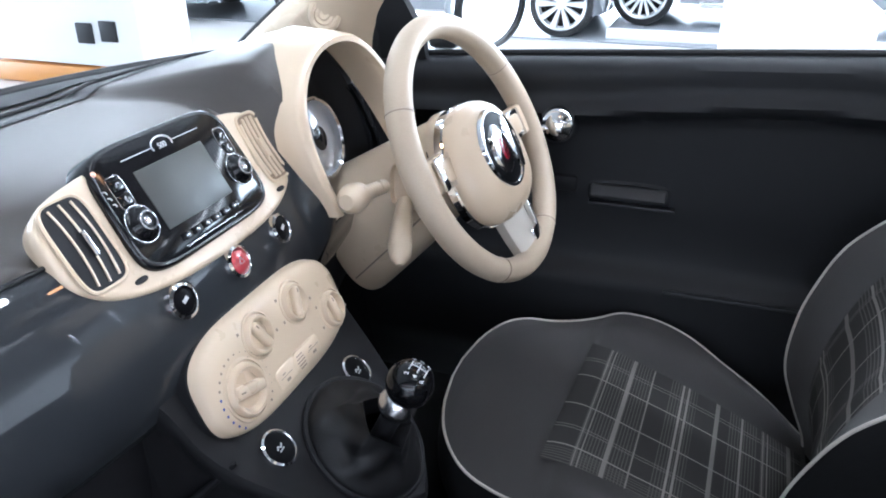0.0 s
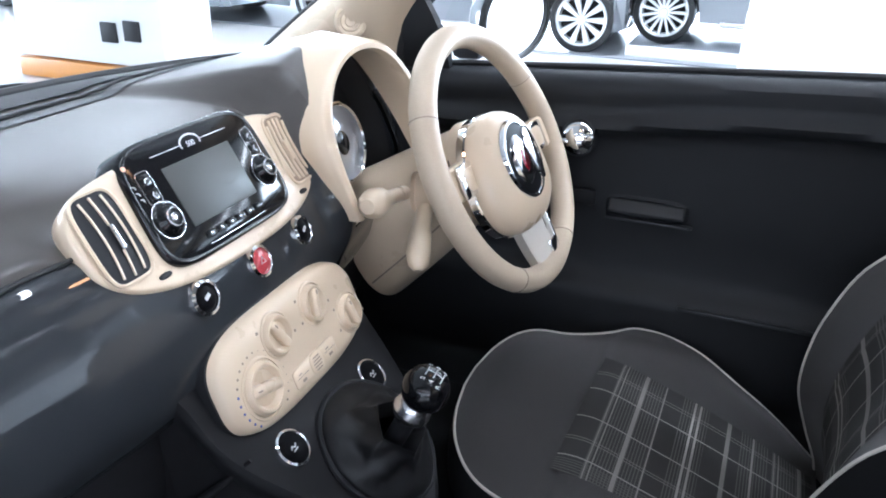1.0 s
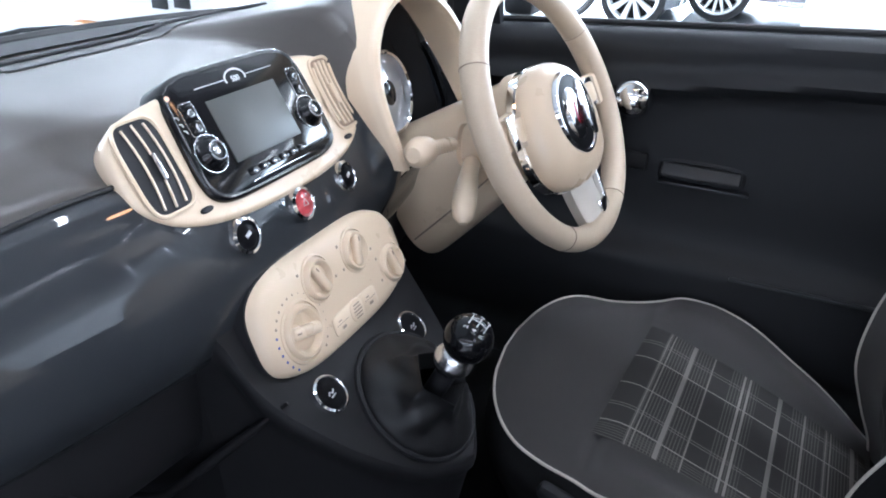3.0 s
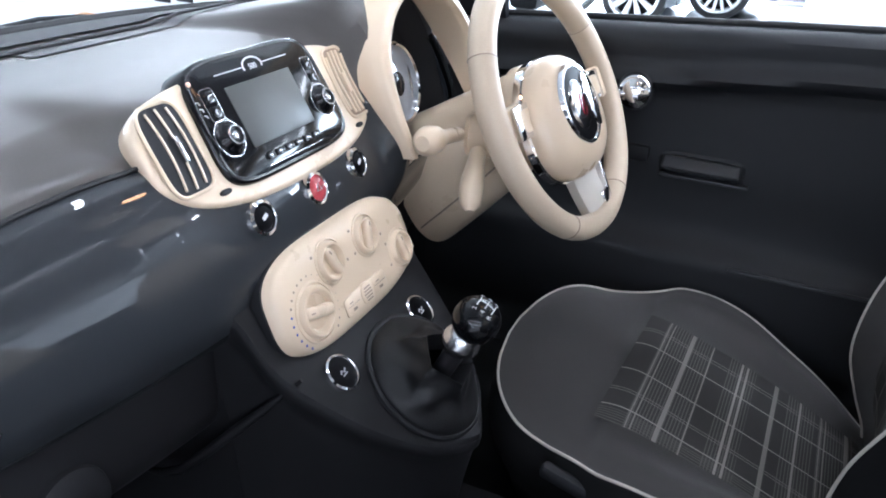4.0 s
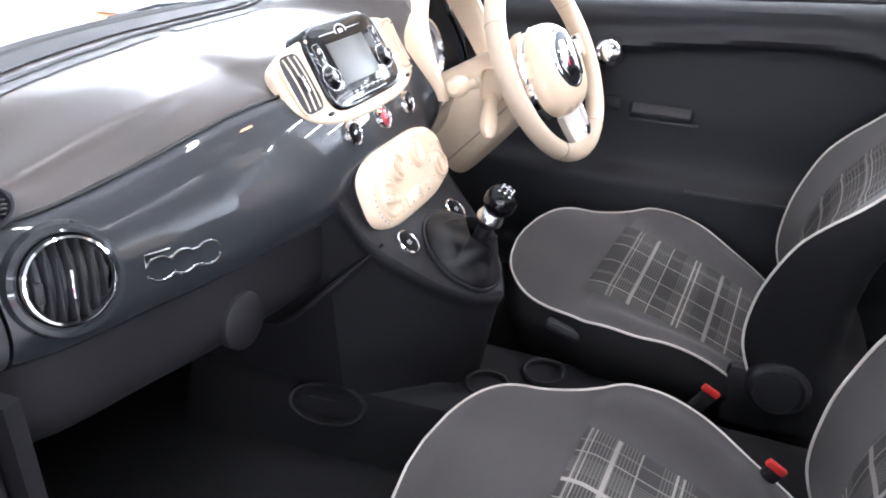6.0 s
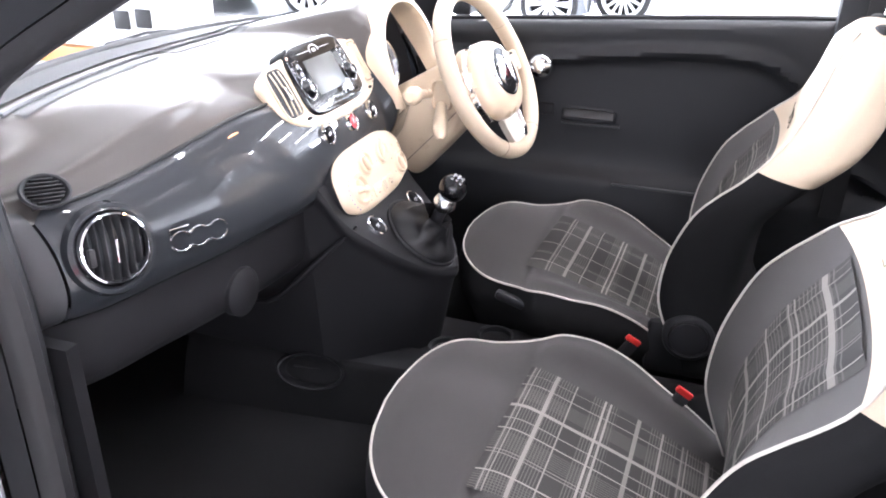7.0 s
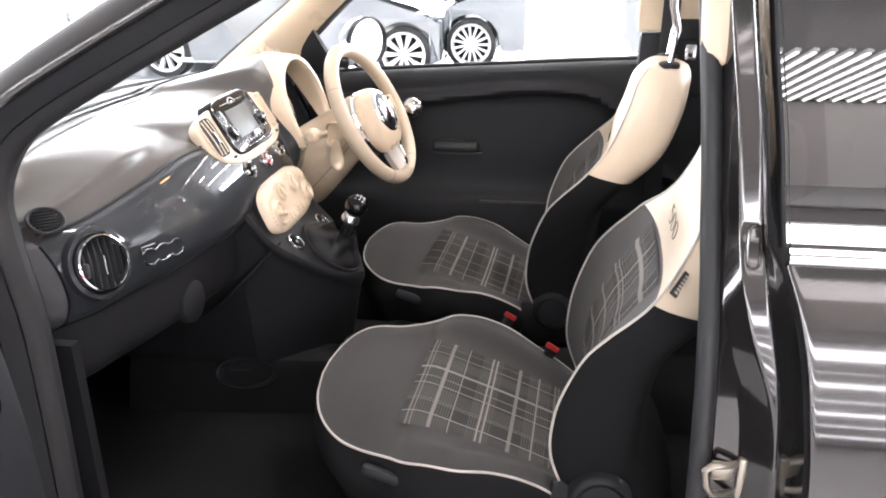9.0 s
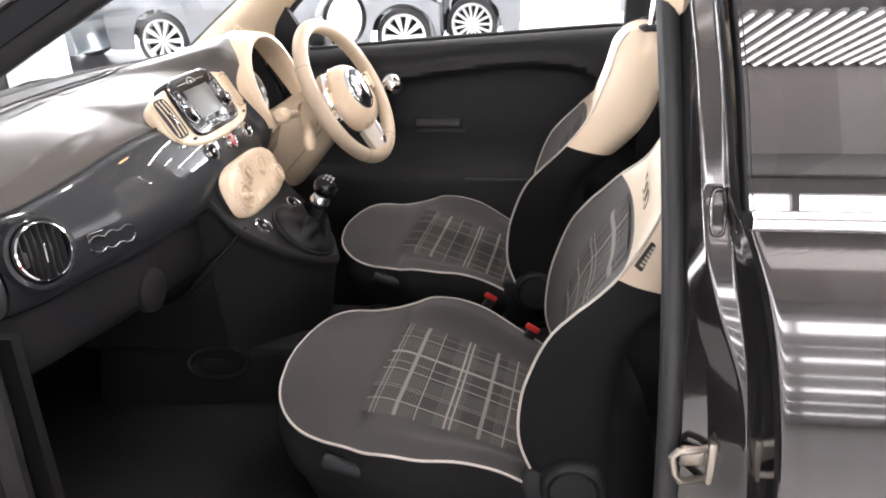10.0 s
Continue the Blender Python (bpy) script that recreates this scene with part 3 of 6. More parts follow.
part("end_cap", grid(lambda u, v: Vector(panel_point(-0.6235, u)).lerp(Vector((XC(-0.69) - 0.035 - 0.03 * u, -0.70, 0.885 - 0.20 * u)), v) + Vector((-0.002 + 0.004 * math.sin(math.pi * v), 0, 0)), 20, 8), PULL, dash, "grey dashboard end")
part("end_skirt", grid(lambda u, v: (XC(-0.66) - 0.05 - 0.05 * u - 0.02 * v, -0.60 - 0.10 * v, 0.715 - 0.34 * u), 8, 8), CONSOLE, dash)


# side vent
def on_panel(y, z):
    best = min((abs(panel_point(y, k / 80)[2] - z), k / 80) for k in range(81))[1]
    p = Vector(panel_point(y, best))
    du = Vector(panel_point(y, min(1, best + 0.02))) - Vector(panel_point(y, max(0, best - 0.02)))
    dv = Vector(panel_point(y + 0.01, best)) - Vector(panel_point(y - 0.01, best))
    n = du.cross(dv).normalized()
    if n.x < 0:
        n = -n
    return p, n


p, n = on_panel(-0.562, 0.810)
VM = frame_at(p + n * 0.003, n) @ Matrix.Scale(0.92, 4)
sv = part("side_vent", lathe([(0.053, -0.02), (0.054, 0.0), (0.058, 0.003), (0.064, 0.001), (0.068, -0.010)], VM, 48), PANEL, dash, "round glossy vent housing")
part("chrome_ring", lathe([(0.0465, -0.02), (0.0465, 0.009), (0.0482, 0.0115), (0.0508, 0.010), (0.0522, 0.004), (0.0525, -0.02)], VM, 56), CHROME, sv, "polished chrome ring")
part("bowl", lathe([(0, -0.028), (0.03, -0.027), (0.047, -0.012)], VM, 40), BLACK, sv)
for k in range(-3, 4):
    w = 0.046 * math.sqrt(max(0, 1 - (k * 0.012 / 0.046) ** 2))
    mm = VM @ Matrix.Rotation(radians(-8), 4, "Z") @ Matrix.Translation((k * 0.0125, 0, -0.004))
    part("slat", box(0, 0, 0, 0.0028, 2 * w, 0.014, 0.001, mm @ Matrix.Rotation(radians(28), 4, "Y")), BLACK, sv)
part("vent_tab", box(0.001, -0.004, 0.008, 0.004, 0.034, 0.006, 0.0015, VM @ Matrix.Rotation(radians(-8), 4, "Z")), CHROME, sv, "chrome vent tab")
part("thumb_wheel", box(-0.034, -0.008, 0.004, 0.010, 0.026, 0.01, 0.003, VM @ Matrix.Rotation(radians(-8), 4, "Z")), RUBBER, sv)

# slotted grille at the end of the pad
gm = frame_at((-0.150, -0.592, 0.893), (0.62, -0.22, 0.75)) @ Matrix.Scale(0.74, 4)
dg = part("side_grille", lathe([(0, -0.012), (0.026, -0.010), (0.030, 0.0), (0.033, 0.0015), (0.036, -0.002)], gm, 36, sx=1.20), DOORTRIM, dash, "round slotted side grille")
for k in range(-3, 4):
    w = 0.028 * math.sqrt(max(0, 1 - (k * 0.0075 / 0.028) ** 2))
    part("slat", box(0, k * 0.0075, -0.002, 2 * w * 1.1, 0.0028, 0.008, 0.0008, gm @ Matrix.Rotation(radians(-10), 4, "Z")), BLACK, dg)

# raised chrome number badge, drawn as a line
bp, bn = on_panel(-0.43, 0.785)
bp2, _ = on_panel(-0.476, 0.79)
bp3, _ = on_panel(-0.385, 0.784)
bx = (bp3 - bp2).normalized()
BM = Matrix.Translation(bp + bn * 0.005) @ Matrix((bx, bn.cross(bx), bn)).transposed().to_4x4()


def arc(cx, cy, r, a0, a1, n=18, sx=1.0):
    return [(cx + sx * r * math.cos(radians(a0 + (a1 - a0) * k / n)), cy + r * math.sin(radians(a0 + (a1 - a0) * k / n))) for k in range(n + 1)]


five = [(-0.024, 0.017), (-0.056, 0.017), (-0.056, 0.003)] + arc(-0.040, -0.003, 0.0145, 150, 20, 10, 1.2)
low5 = arc(-0.037, -0.003, 0.0145, -170, -45, 10, 1.3) + arc(-0.008, -0.003, 0.0145, -135, -45, 12, 1.2) + arc(0.026, -0.003, 0.0145, -135, -15, 12, 1.2)
hi0 = arc(-0.040, -0.003, 0.0145, 120, 40, 8, 1.2) + arc(-0.008, -0.003, 0.0145, 140, 45, 12, 1.2) + arc(0.026, -0.003, 0.0145, 135, 15, 12, 1.2)
badge = sweep([BM @ Vector((a, b, 0)) for a, b in five], 0.0016, 8)
for line in (low5, hi0):
    sweep([BM @ Vector((a, b, 0)) for a, b in line], 0.0016, 8, bm=badge)
part("number_badge", badge, SMOKED, dash, "raised chrome number badge 500")

# round cubby lid below
lm = frame_at((-0.066, -0.328, 0.634), (0.98, -0.16, -0.05))
part("cubby_lid", lathe([(0, 0.012), (0.030, 0.011), (0.036, 0.006), (0.038, -0.01)], lm, 32, sy=1.22), BLACK, dash, "round dark lid under the dashboard")

# ---- radio and its cream surround ----
RM = frame_at((-0.0618, 0.002, 0.9285), (0.855, 0, 0.518))
# shade between the right vent's slats, put into the backing's colour
TANSHADE = material("tan_vent_shade", (0.26, 0.18, 0.12), 0.5)
radio = thing("car_radio", "glossy black car radio with a grey screen and two knobs", "radio")
RC = RM @ Matrix.Translation((-0.010, 0, -0.0045))


def smile(a, b, count=96):
    """Outline of the surround: squarer above, rounder below."""
    out = []
    for k in range(count):
        t = 2 * math.pi * k / count
        c, q = math.cos(t), math.sin(t)
        n = 4.0 if q > 0 else 2.5
        out.append((a * math.copysign(abs(c) ** (2 / n), c), b * math.copysign(abs(q) ** (2 / n), q)))
    return out


def bowed(bm, k=0.45):
    """Bends the surround back towards its ends, with the dashboard."""
    inv = RM.inverted()
    for vert in bm.verts:
        q = inv @ vert.co
        q.z -= k * max(0.0, abs(q.x) - 0.03) ** 2
        vert.co = RM @ q
    return bm


sur = part("surround", bowed(plate(smile(0.187, 0.069), [(-0.026, 0.004), (-0.010, 0.0), (0.0005, 0.0), (0.0036, 0.0022), (0.0048, 0.005), (0.0042, 0.009), (0.0036, 0.014), (0.0036, 0.04)], RM @ Matrix.Translation((-0.004, -0.016, 0)))), CREAM, dash, "cream radio surround with side vents")
part("fascia", plate(super_outline(0.1095, 0.0672, 5.5, 88, 0.03), [(-0.022, -0.001), (0.007, 0), (0.0105, 0.0012), (0.0118, 0.0032), (0.0114, 0.0050), (0.0114, 0.0062), (0.0120, 0.0075)], RC), GLOSSBLACK, radio, "glossy black fascia")
part("screen", box(-0.003, -0.0005, 0.0122, 0.110, 0.0655, 0.002, 0.0008, RC), SCREEN, radio, "blank grey screen")
for kx, r in ((-0.0835, 0.0185), (0.0840, 0.0185)):
    km = RC @ Matrix.Translation((kx, -0.015, 0.0112)) @ Matrix.Diagonal((1, 1, 0.78, 1))
    kb = part("volume_knob", lathe([(0, 0.0125), (r * 0.36, 0.0125), (r * 0.40, 0.0140), (r * 0.48, 0.0145), (r * 0.56, 0.0140), (r * 0.66, 0.0125), (r * 0.80, 0.0045), (r * 0.92, 0.0025), (r, 0.0015), (r * 1.02, 0)], km, 36), GLOSSBLACK, radio)
    part("knob_ring", lathe([(r * 0.46, 0.0140), (r * 0.49, 0.0152), (r * 0.54, 0.0148), (r * 0.56, 0.0135)], km, 36), SATIN, kb, "silver ring")
    part("knob_cap", lathe([(0, 0.0135), (r * 0.20, 0.0132), (r * 0.24, 0.0124)], km, 20), SATIN, kb, "silver centre mark")
    part("base_ring", lathe([(r * 1.01, 0.0), (r * 1.03, 0.0016), (r * 1.07, 0.0016), (r * 1.09, 0)], km, 36), SATIN, kb, "silver ring")
for bx0 in (-0.0845, 0.0865):
    for k, by in enumerate((0.0285, 0.0125)):
        bt = part("button", box(bx0, by, 0.0122, 0.0150, 0.0125, 0.003, 0.0018, RC), GLOSSBLACK, radio)
        bq = RC @ Matrix.Translation((bx0, by, 0)) @ Matrix.Rotation(radians(30 + 50 * k), 4, "Z")
        part("button_mark", sweep([bq @ Vector(q) for q in ((-0.003, -0.001, 0.0139), (0, 0.001, 0.0139), (0.003, -0.0005, 0.0139))], 0.0006, 5), SILVERPRINT, bt)
    part("button_trim", sweep([RC @ Vector((bx0 + a, 0.0205 + b, 0.0122)) for a, b in super_outline(0.0095, 0.0170, 6, 28)], 0.0005, 5, True), SATIN, radio, "silver button outline")
for k in range(6):
    part("preset_button", box(-0.0425 + 0.017 * k, -0.0470, 0.0122, 0.0155, 0.0075, 0.0026, 0.001, RC), GLOSSBLACK, radio)
    part("preset_mark", box(-0.0425 + 0.017 * k, -0.0470, 0.0137, 0.0045, 0.0010, 0.0004, 0, RC), SATIN, radio)
part("lower_strip", box(0, -0.0565, 0.0120, 0.100, 0.0007, 0.0008, 0, RC), SATIN, radio)
for lx0, ln in ((-0.0405, 0.044), (0.0375, 0.044)):
    part("silver_line", box(lx0, 0.0465, 0.0120, ln, 0.0008, 0.0008, 0, RC), SILVERPRINT, radio)
part("top_emblem", sweep([RC @ Vector((-0.0015 + 0.0155 * math.cos(a), 0.0460 + 0.0090 * math.sin(a), 0.0122)) for a in [radians(-20 + 220 * k / 32) for k in range(33)]], 0.0010, 6), SILVERPRINT, radio, "silver oval emblem")
letters("500", 0.0085, RC @ Matrix.Translation((-0.0015, 0.0450, 0.0122)), SILVERPRINT, radio)
part("indicator", lathe([(0, 0.0018), (0.0024, 0.001), (0.0027, 0)], RC @ Matrix.Translation((-0.1000, 0.046, 0.0118)), 12), material("amber_lens", (0.75, 0.40, 0.28), 0.3), radio)
for k in range(3):
    mq = RC @ Matrix.Translation((-0.1010 + 0.001 * k, 0.026 - 0.007 * k, 0.0121))
    part("small_mark", sweep([mq @ Vector(q) for q in ((-0.002, 0.0015, 0), (0.0008, 0.0008, 0), (0.0015, -0.002, 0))], 0.0005, 5), SILVERPRINT, radio)
for sgn, u0 in ((-1, -0.1555), (1, 0.1455)):
    vo = super_outline(0.0245, 0.0440, 4.5, 44)
    vz = -0.45 * 0.118 ** 2
    lean = Matrix.Rotation(radians(sgn * 4.5), 4, "Y")
    vm = RM @ Matrix.Translation((u0, -0.005, 0.0030 + vz)) @ lean
    cv = part("centre_vent", plate(vo, [(0.0, 0.0), (0.0022, 0.0), (0.0024, 0.001)], vm), BLACK if sgn < 0 else TANSHADE, dash, "slatted centre vent")
    part("vent_rim", sweep([vm @ Vector((1.06 * a, 1.03 * b, 0.0020)) for a, b in vo], 0.0022, 6, True), CREAM, cv)
    nsl = 3 if sgn < 0 else 5
    for k in range(nsl):
        dx = (-0.0125 + 0.0125 * k) if sgn < 0 else (-0.019 + 0.038 * k / 4)
        hl = 0.0405 * (1 - (abs(dx) / 0.0258) ** 3.0) ** 0.33
        part("slat", sweep([vm @ Vector((dx - sgn * 0.004 * (1 - (q / 4 - 1) ** 2), hl * (q / 4 - 1), 0.0030)) for q in range(9)], 0.0013 if sgn < 0 else 0.0023, 6), CREAM, cv)
    part("vent_tab", box(-sgn * 0.0035, -0.002, 0.0050, 0.0050, 0.026, 0.005, 0.0018, vm), SATIN if sgn < 0 else CREAM, cv, "satin vent tab" if sgn < 0 else "")
    wm = RM @ Matrix.Translation((sgn * 0.128 + 0.002, -0.0600, 0.0048 - 0.45 * 0.11 ** 2))
    part("vent_wheel", plate(super_outline(0.0085, 0.0034, 2.2, 24), [(-0.002, 0), (0.0012, 0.0004), (0.0020, 0.0014)], wm), BLACK, dash, "dark vent thumb wheel")

# round push buttons under the radio
for y, kind in ((-0.094, "dark"), (0.0, "red"), (0.094, "dark")):
    p, n = on_panel(y, 0.840)
    pm = frame_at(p - n * 0.0005, n)
    rb = part("round_button", lathe([(0, 0.008), (0.011, 0.0075), (0.0138, 0.005), (0.0138, -0.004)], pm, 32), BUTTONBLACK if kind == "dark" else REDLENS, dash, "round black push button" if kind == "dark" else "red hazard button")
    part("bezel", lathe([(0.0135, -0.004), (0.0140, 0.006), (0.0155, 0.008), (0.0185, 0.006), (0.0195, -0.003)], pm, 40), CHROME, rb, "chrome bezel")
    if kind == "dark":
        part("button_mark", box(0, 0.001, 0.0083, 0.008, 0.004, 0.0006, 0, pm @ Matrix.Rotation(radians(25), 4, "Z")), SILVERPRINT, rb)
    else:
        part("hazard_mark", sweep([pm @ Vector((0.005 * math.cos(a), 0.005 * math.sin(a), 0.0085)) for a in (math.pi / 2, math.pi * 7 / 6, math.pi * 11 / 6)], 0.0005, 4, True), SILVERPRINT, rb)

# ---- centre console ----
console = thing("centre_console", "black centre console with gear lever gaiter", "console")


TOPZ = curve_fn([(-0.04, 0.80), (0.0, 0.762), (0.026, 0.722), (0.05, 0.696), (0.083, 0.669), (0.13, 0.632), (0.205, 0.573)])
RIM = [(-0.04, 0.172), (0.0, 0.164), (0.048, 0.152), (0.087, 0.134), (0.120, 0.115), (0.149, 0.092), (0.172, 0.068), (0.188, 0.042), (0.199, 0.019)]
outline = [(x, 0.004 - w) for x, w in RIM] + [(0.204, 0.004)] + [(x, 0.004 + w) for x, w in RIM[::-1]]
WID = curve_fn([(x, w) for x, w in RIM] + [(0.2045, 0.001)])
rim_line = along(outline)


def console_top(u, v):
    x = -0.04 + 0.2445 * (1 - (1 - u) ** 1.6)
    t = 2 * v - 1
    return (x, 0.004 + WID(x) * t, TOPZ(x) - 0.006 * abs(t) ** 8)


def console_side(u, v):
    x, y = rim_line(v)
    z = TOPZ(x) - 0.006
    out = Vector((x - 0.05, (y - 0.004) * 0.8, 0)).normalized()
    q = Vector((x, y, z - (z - 0.38) * u ** 1.2)) + out * (0.004 * math.sin(math.pi * min(1, u * 6)) - 0.035 * u)
    return q


part("console_body", grid(console_top, 60, 40), CONSOLE, console, "matt black console top")
part("console_side", grid(console_side, 30, 70), CONSOLE, console, "matt black console side", angle=60)
for end in (0, 1):
    def wall(u, v, end=end):
        q = console_side(u, end)
        return (q.x + (-0.42 - q.x) * v, q.y, q.z - 0.12 * v * (1 - u))
    part("side_wall", grid(wall, 12, 10), CONSOLE, console)
part("lower_shelf", grid(lambda u, v: (-0.33 + 0.52 * v, -0.085 - 0.055 * u + 0.03 * v * v, 0.408 - 0.016 * u ** 3), 8, 20), CONSOLE, console, "narrow shelf below the console side")
part("lower_cheek", grid(lambda u, v: (-0.33 + 0.52 * v, -0.140 - 0.055 * u ** 0.7 * (1 - 0.5 * v) + 0.03 * v * v, 0.392 - 0.13 * u ** 1.3), 12, 20), CARPET, console, "black lower console cheek")

part("console_ridge", sweep([(0.058, -0.140, 0.694), (0.030, -0.150, 0.664), (-0.010, -0.166, 0.623), (-0.048, -0.175, 0.583), (-0.085, -0.177, 0.545), (-0.118, -0.176, 0.526), (-0.170, -0.172, 0.513)], [0.002, 0.004, 0.006, 0.006, 0.006, 0.005, 0.002], 10), CONSOLE, console, "raised edge along the console side")
CM = frame_at((0.022, 0.002, 0.757), (0.93, 0, 0.37))
PM = CM @ Matrix.Translation((0, -0.010, 0))
clim = thing("climate_panel", "cream heating control panel with four rotary knobs", "control panel")
part("plate", plate(super_outline(0.138, 0.060, 3.3, 80), [(-0.005, -0.002), (0.004, 0.0), (0.010, 0.005), (0.0125, 0.014), (0.013, 0.03)], PM), CREAM, clim, "rounded cream plate")
part("shadow_gap", plate(super_outline(0.1415, 0.0635, 3.3, 60), [(-0.045, 0), (-0.006, 0), (-0.004, 0.004)], PM), BLACK, clim, "black gap round the plate")


def knob(parent, u, v, r, turn, m, mat=CREAM):
    km = m @ Matrix.Translation((u, v, 0.011))
    k = part("rotary_knob", lathe([(0, -0.001), (r * 0.60, -0.001), (r * 0.72, 0.004), (r * 0.82, 0.0085), (r * 0.92, 0.0085), (r * 1.0, 0.005), (r * 1.03, -0.004)], km, 40), mat, parent)
    part("base_ring", lathe([(r * 1.05, -0.002), (r * 1.10, 0.0035), (r * 1.18, 0.0028), (r * 1.24, -0.003)], km, 40), mat, k)
    part("grip", box(0, 0, 0.0045, r * 0.46, r * 1.62, 0.0125, r * 0.17, km @ Matrix.Rotation(radians(turn), 4, "Z"), seg=3), mat, k)
    part("pointer", box(0, r * 0.55, 0.0109, 0.0016, r * 0.22, 0.0006, 0, km @ Matrix.Rotation(radians(turn), 4, "Z")), CREAMMARK, k)
    return k


knob(clim, -0.087, -0.0215, 0.0285, 75, CM)
knob(clim, -0.037, 0.0150, 0.0225, 25, CM)
knob(clim, 0.040, 0.0150, 0.0225, -20, CM)
knob(clim, 0.101, -0.0270, 0.0225, 10, CM)
for k in range(22):
    a = radians(-50 + 280 * k / 21)
    part("scale_dot", lathe([(0, 0.0006), (0.0014, 0.0004), (0.0016, 0)], CM @ Matrix.Translation((-0.087 + 0.0395 * math.cos(a), -0.0215 + 0.0395 * math.sin(a), 0.0125)), 8), BLUEPRINT if k > 15 else CREAMMARK, clim)
for cx0, cy0, r0 in ((-0.037, 0.015, 0.032), (0.040, 0.015, 0.032), (0.101, -0.027, 0.032)):
    for a in (150, 200, -20):
        part("printed_mark", box(r0 * math.cos(radians(a)), r0 * math.sin(radians(a)), 0, 0.003, 0.003, 0.0006, 0, CM @ Matrix.Translation((cx0, cy0, 0.0129))), CREAMMARK, clim)
bar_c = CM @ Matrix.Translation((0.004, -0.044, 0))
part("push_bar", plate(super_outline(0.046, 0.0125, 7, 44), [(0.010, 0), (0.0142, 0.0004), (0.0152, 0.0016)], bar_c), CREAM, clim, "cream bar of push buttons")
part("push_button", plate(super_outline(0.0135, 0.0135, 2.6, 32), [(0.012, 0), (0.0158, 0.0006), (0.0166, 0.002)], bar_c), CREAM, clim)
for q in range(5):
    part("grille_line", box(0, -0.0075 + 0.00375 * q, 0.0168, 0.016 - 0.004 * abs(q - 2) / 2, 0.0013, 0.0006, 0, bar_c), CREAMMARK, clim)
for ux in (-0.030, 0.030):
    part("printed_mark", box(ux, -0.005, 0.0154, 0.007, 0.0030, 0.0005, 0, bar_c), CREAMMARK, clim)
    part("printed_mark", box(ux - 0.004, 0.004, 0.0154, 0.006, 0.0012, 0.0005, 0, bar_c), CREAMMARK, clim)
    part("button_split", box(ux, 0.0005, 0.0153, 0.024, 0.0005, 0.0005, 0, bar_c), CREAMMARK, clim)

TM = frame_at((0.130, 0.004, 0.632), (0.62, 0, 0.785))
for bx1, y in ((0.074, -0.090), (0.085, 0.078)):
    bm_ = frame_at((bx1, y, TOPZ(bx1) - 0.0005), (0.62, 0, 0.785))
    rb = part("round_button", lathe([(0, 0.0045), (0.016, 0.0042), (0.0180, 0.003), (0.0180, -0.004)], bm_, 32), BUTTONBLACK, console, "round black console button")
    part("bezel", lathe([(0.0175, -0.004), (0.018, 0.0045), (0.0192, 0.0058), (0.0215, 0.0046), (0.0225, -0.004)], bm_, 40), CHROME, rb, "chrome bezel")
    bmk = sweep([bm_ @ Vector(q) for q in ((-0.005, -0.001, 0.0048), (-0.002, 0.002, 0.0048), (0.001, -0.001, 0.0048), (0.005, 0.002, 0.0048))], 0.0009, 5)
    sweep([bm_ @ Vector(q) for q in ((-0.004, -0.004, 0.0048), (0.004, -0.003, 0.0048))], 0.0007, 5, bm=bmk)
    part("button_mark", bmk, SILVERPRINT, rb)

lever = thing("gear_lever", "black gear lever ball with printed shift pattern and chrome collar", "gear lever")
KN = Vector((0.200, -0.024, 0.745))
NECK = Vector((0.170, -0.019, 0.686))


RG = curve_fn([(0.0, 1.0), (0.06, 1.0), (0.16, 0.93), (0.40, 0.72), (0.70, 0.50), (0.90, 0.405), (0.95, 0.385), (1.0, 0.24)])


def boot_fn(u, v):
    a = 2 * math.pi * v
    base = TM @ Vector((0.077 * math.cos(a), 0.077 * math.sin(a), 0.002))
    rise = min(1.0, u / 0.93) ** 0.9
    c0 = (TM @ Vector((0, 0, 0.002))).lerp(NECK, rise) - (NECK - TM.translation) * (0.35 * max(0.0, u - 0.95) / 0.05)
    sector = (a + 0.5 + 0.35 * u) % (2 * math.pi / 5) - math.pi / 5
    pent = 0.86 / math.cos(sector) + 0.07
    w = smooth(0.12, 0.85, u)
    ripple = 0.05 * math.sin(3 * a + 7 * u) + 0.035 * math.sin(7 * a - 9 * u)
    dent = -0.16 * math.exp(-((u - 0.42) / 0.16) ** 2) * (0.5 + 0.5 * math.cos(2.5 * (a + 0.9))) ** 3
    fold = 1 + (pent - 1) * w + ripple * math.sin(math.pi * u) + dent
    return c0 + (base - (TM @ Vector((0, 0, 0.002)))) * (RG(u) * fold)


part("gaiter", grid(boot_fn, 44, 110, closed_v=True), BOOT, lever, "folded black leather gaiter", angle=50)
part("gaiter_ring", sweep([TM @ Vector((0.0785 * math.cos(2 * math.pi * k / 48), 0.0785 * math.sin(2 * math.pi * k / 48), 0.002)) for k in range(48)], 0.0045, 8, True), BLACK, lever)
part("shaft", sweep([NECK - Vector((0.012, 0, 0.03)), KN], 0.012, 16), BLACK, lever)
kax = (KN - NECK).normalized()
kmx = frame_at(KN, kax, (1, 0, 0))
R = 0.0262
part("collar", lathe([(0.012, -0.054), (0.0140, -0.052), (0.0155, -0.044), (0.0205, -0.042), (0.0220, -0.038), (0.0212, -0.033), (0.0188, -0.027), (0.0165, -0.0215), (0.0150, -0.0205)], kmx, 40), SATIN, lever, "chrome collar")
part("ball", lathe([(R * math.sin(math.pi * k / 20), R * math.cos(math.pi * k / 20)) for k in range(20)], kmx, 40), GLOSSBLACK, lever, "glossy black ball")


def on_ball(a, b):
    """Top of the ball, offsets in metres."""
    return kmx @ Vector((a, b, math.sqrt(R * R - a * a - b * b) + 0.0003))


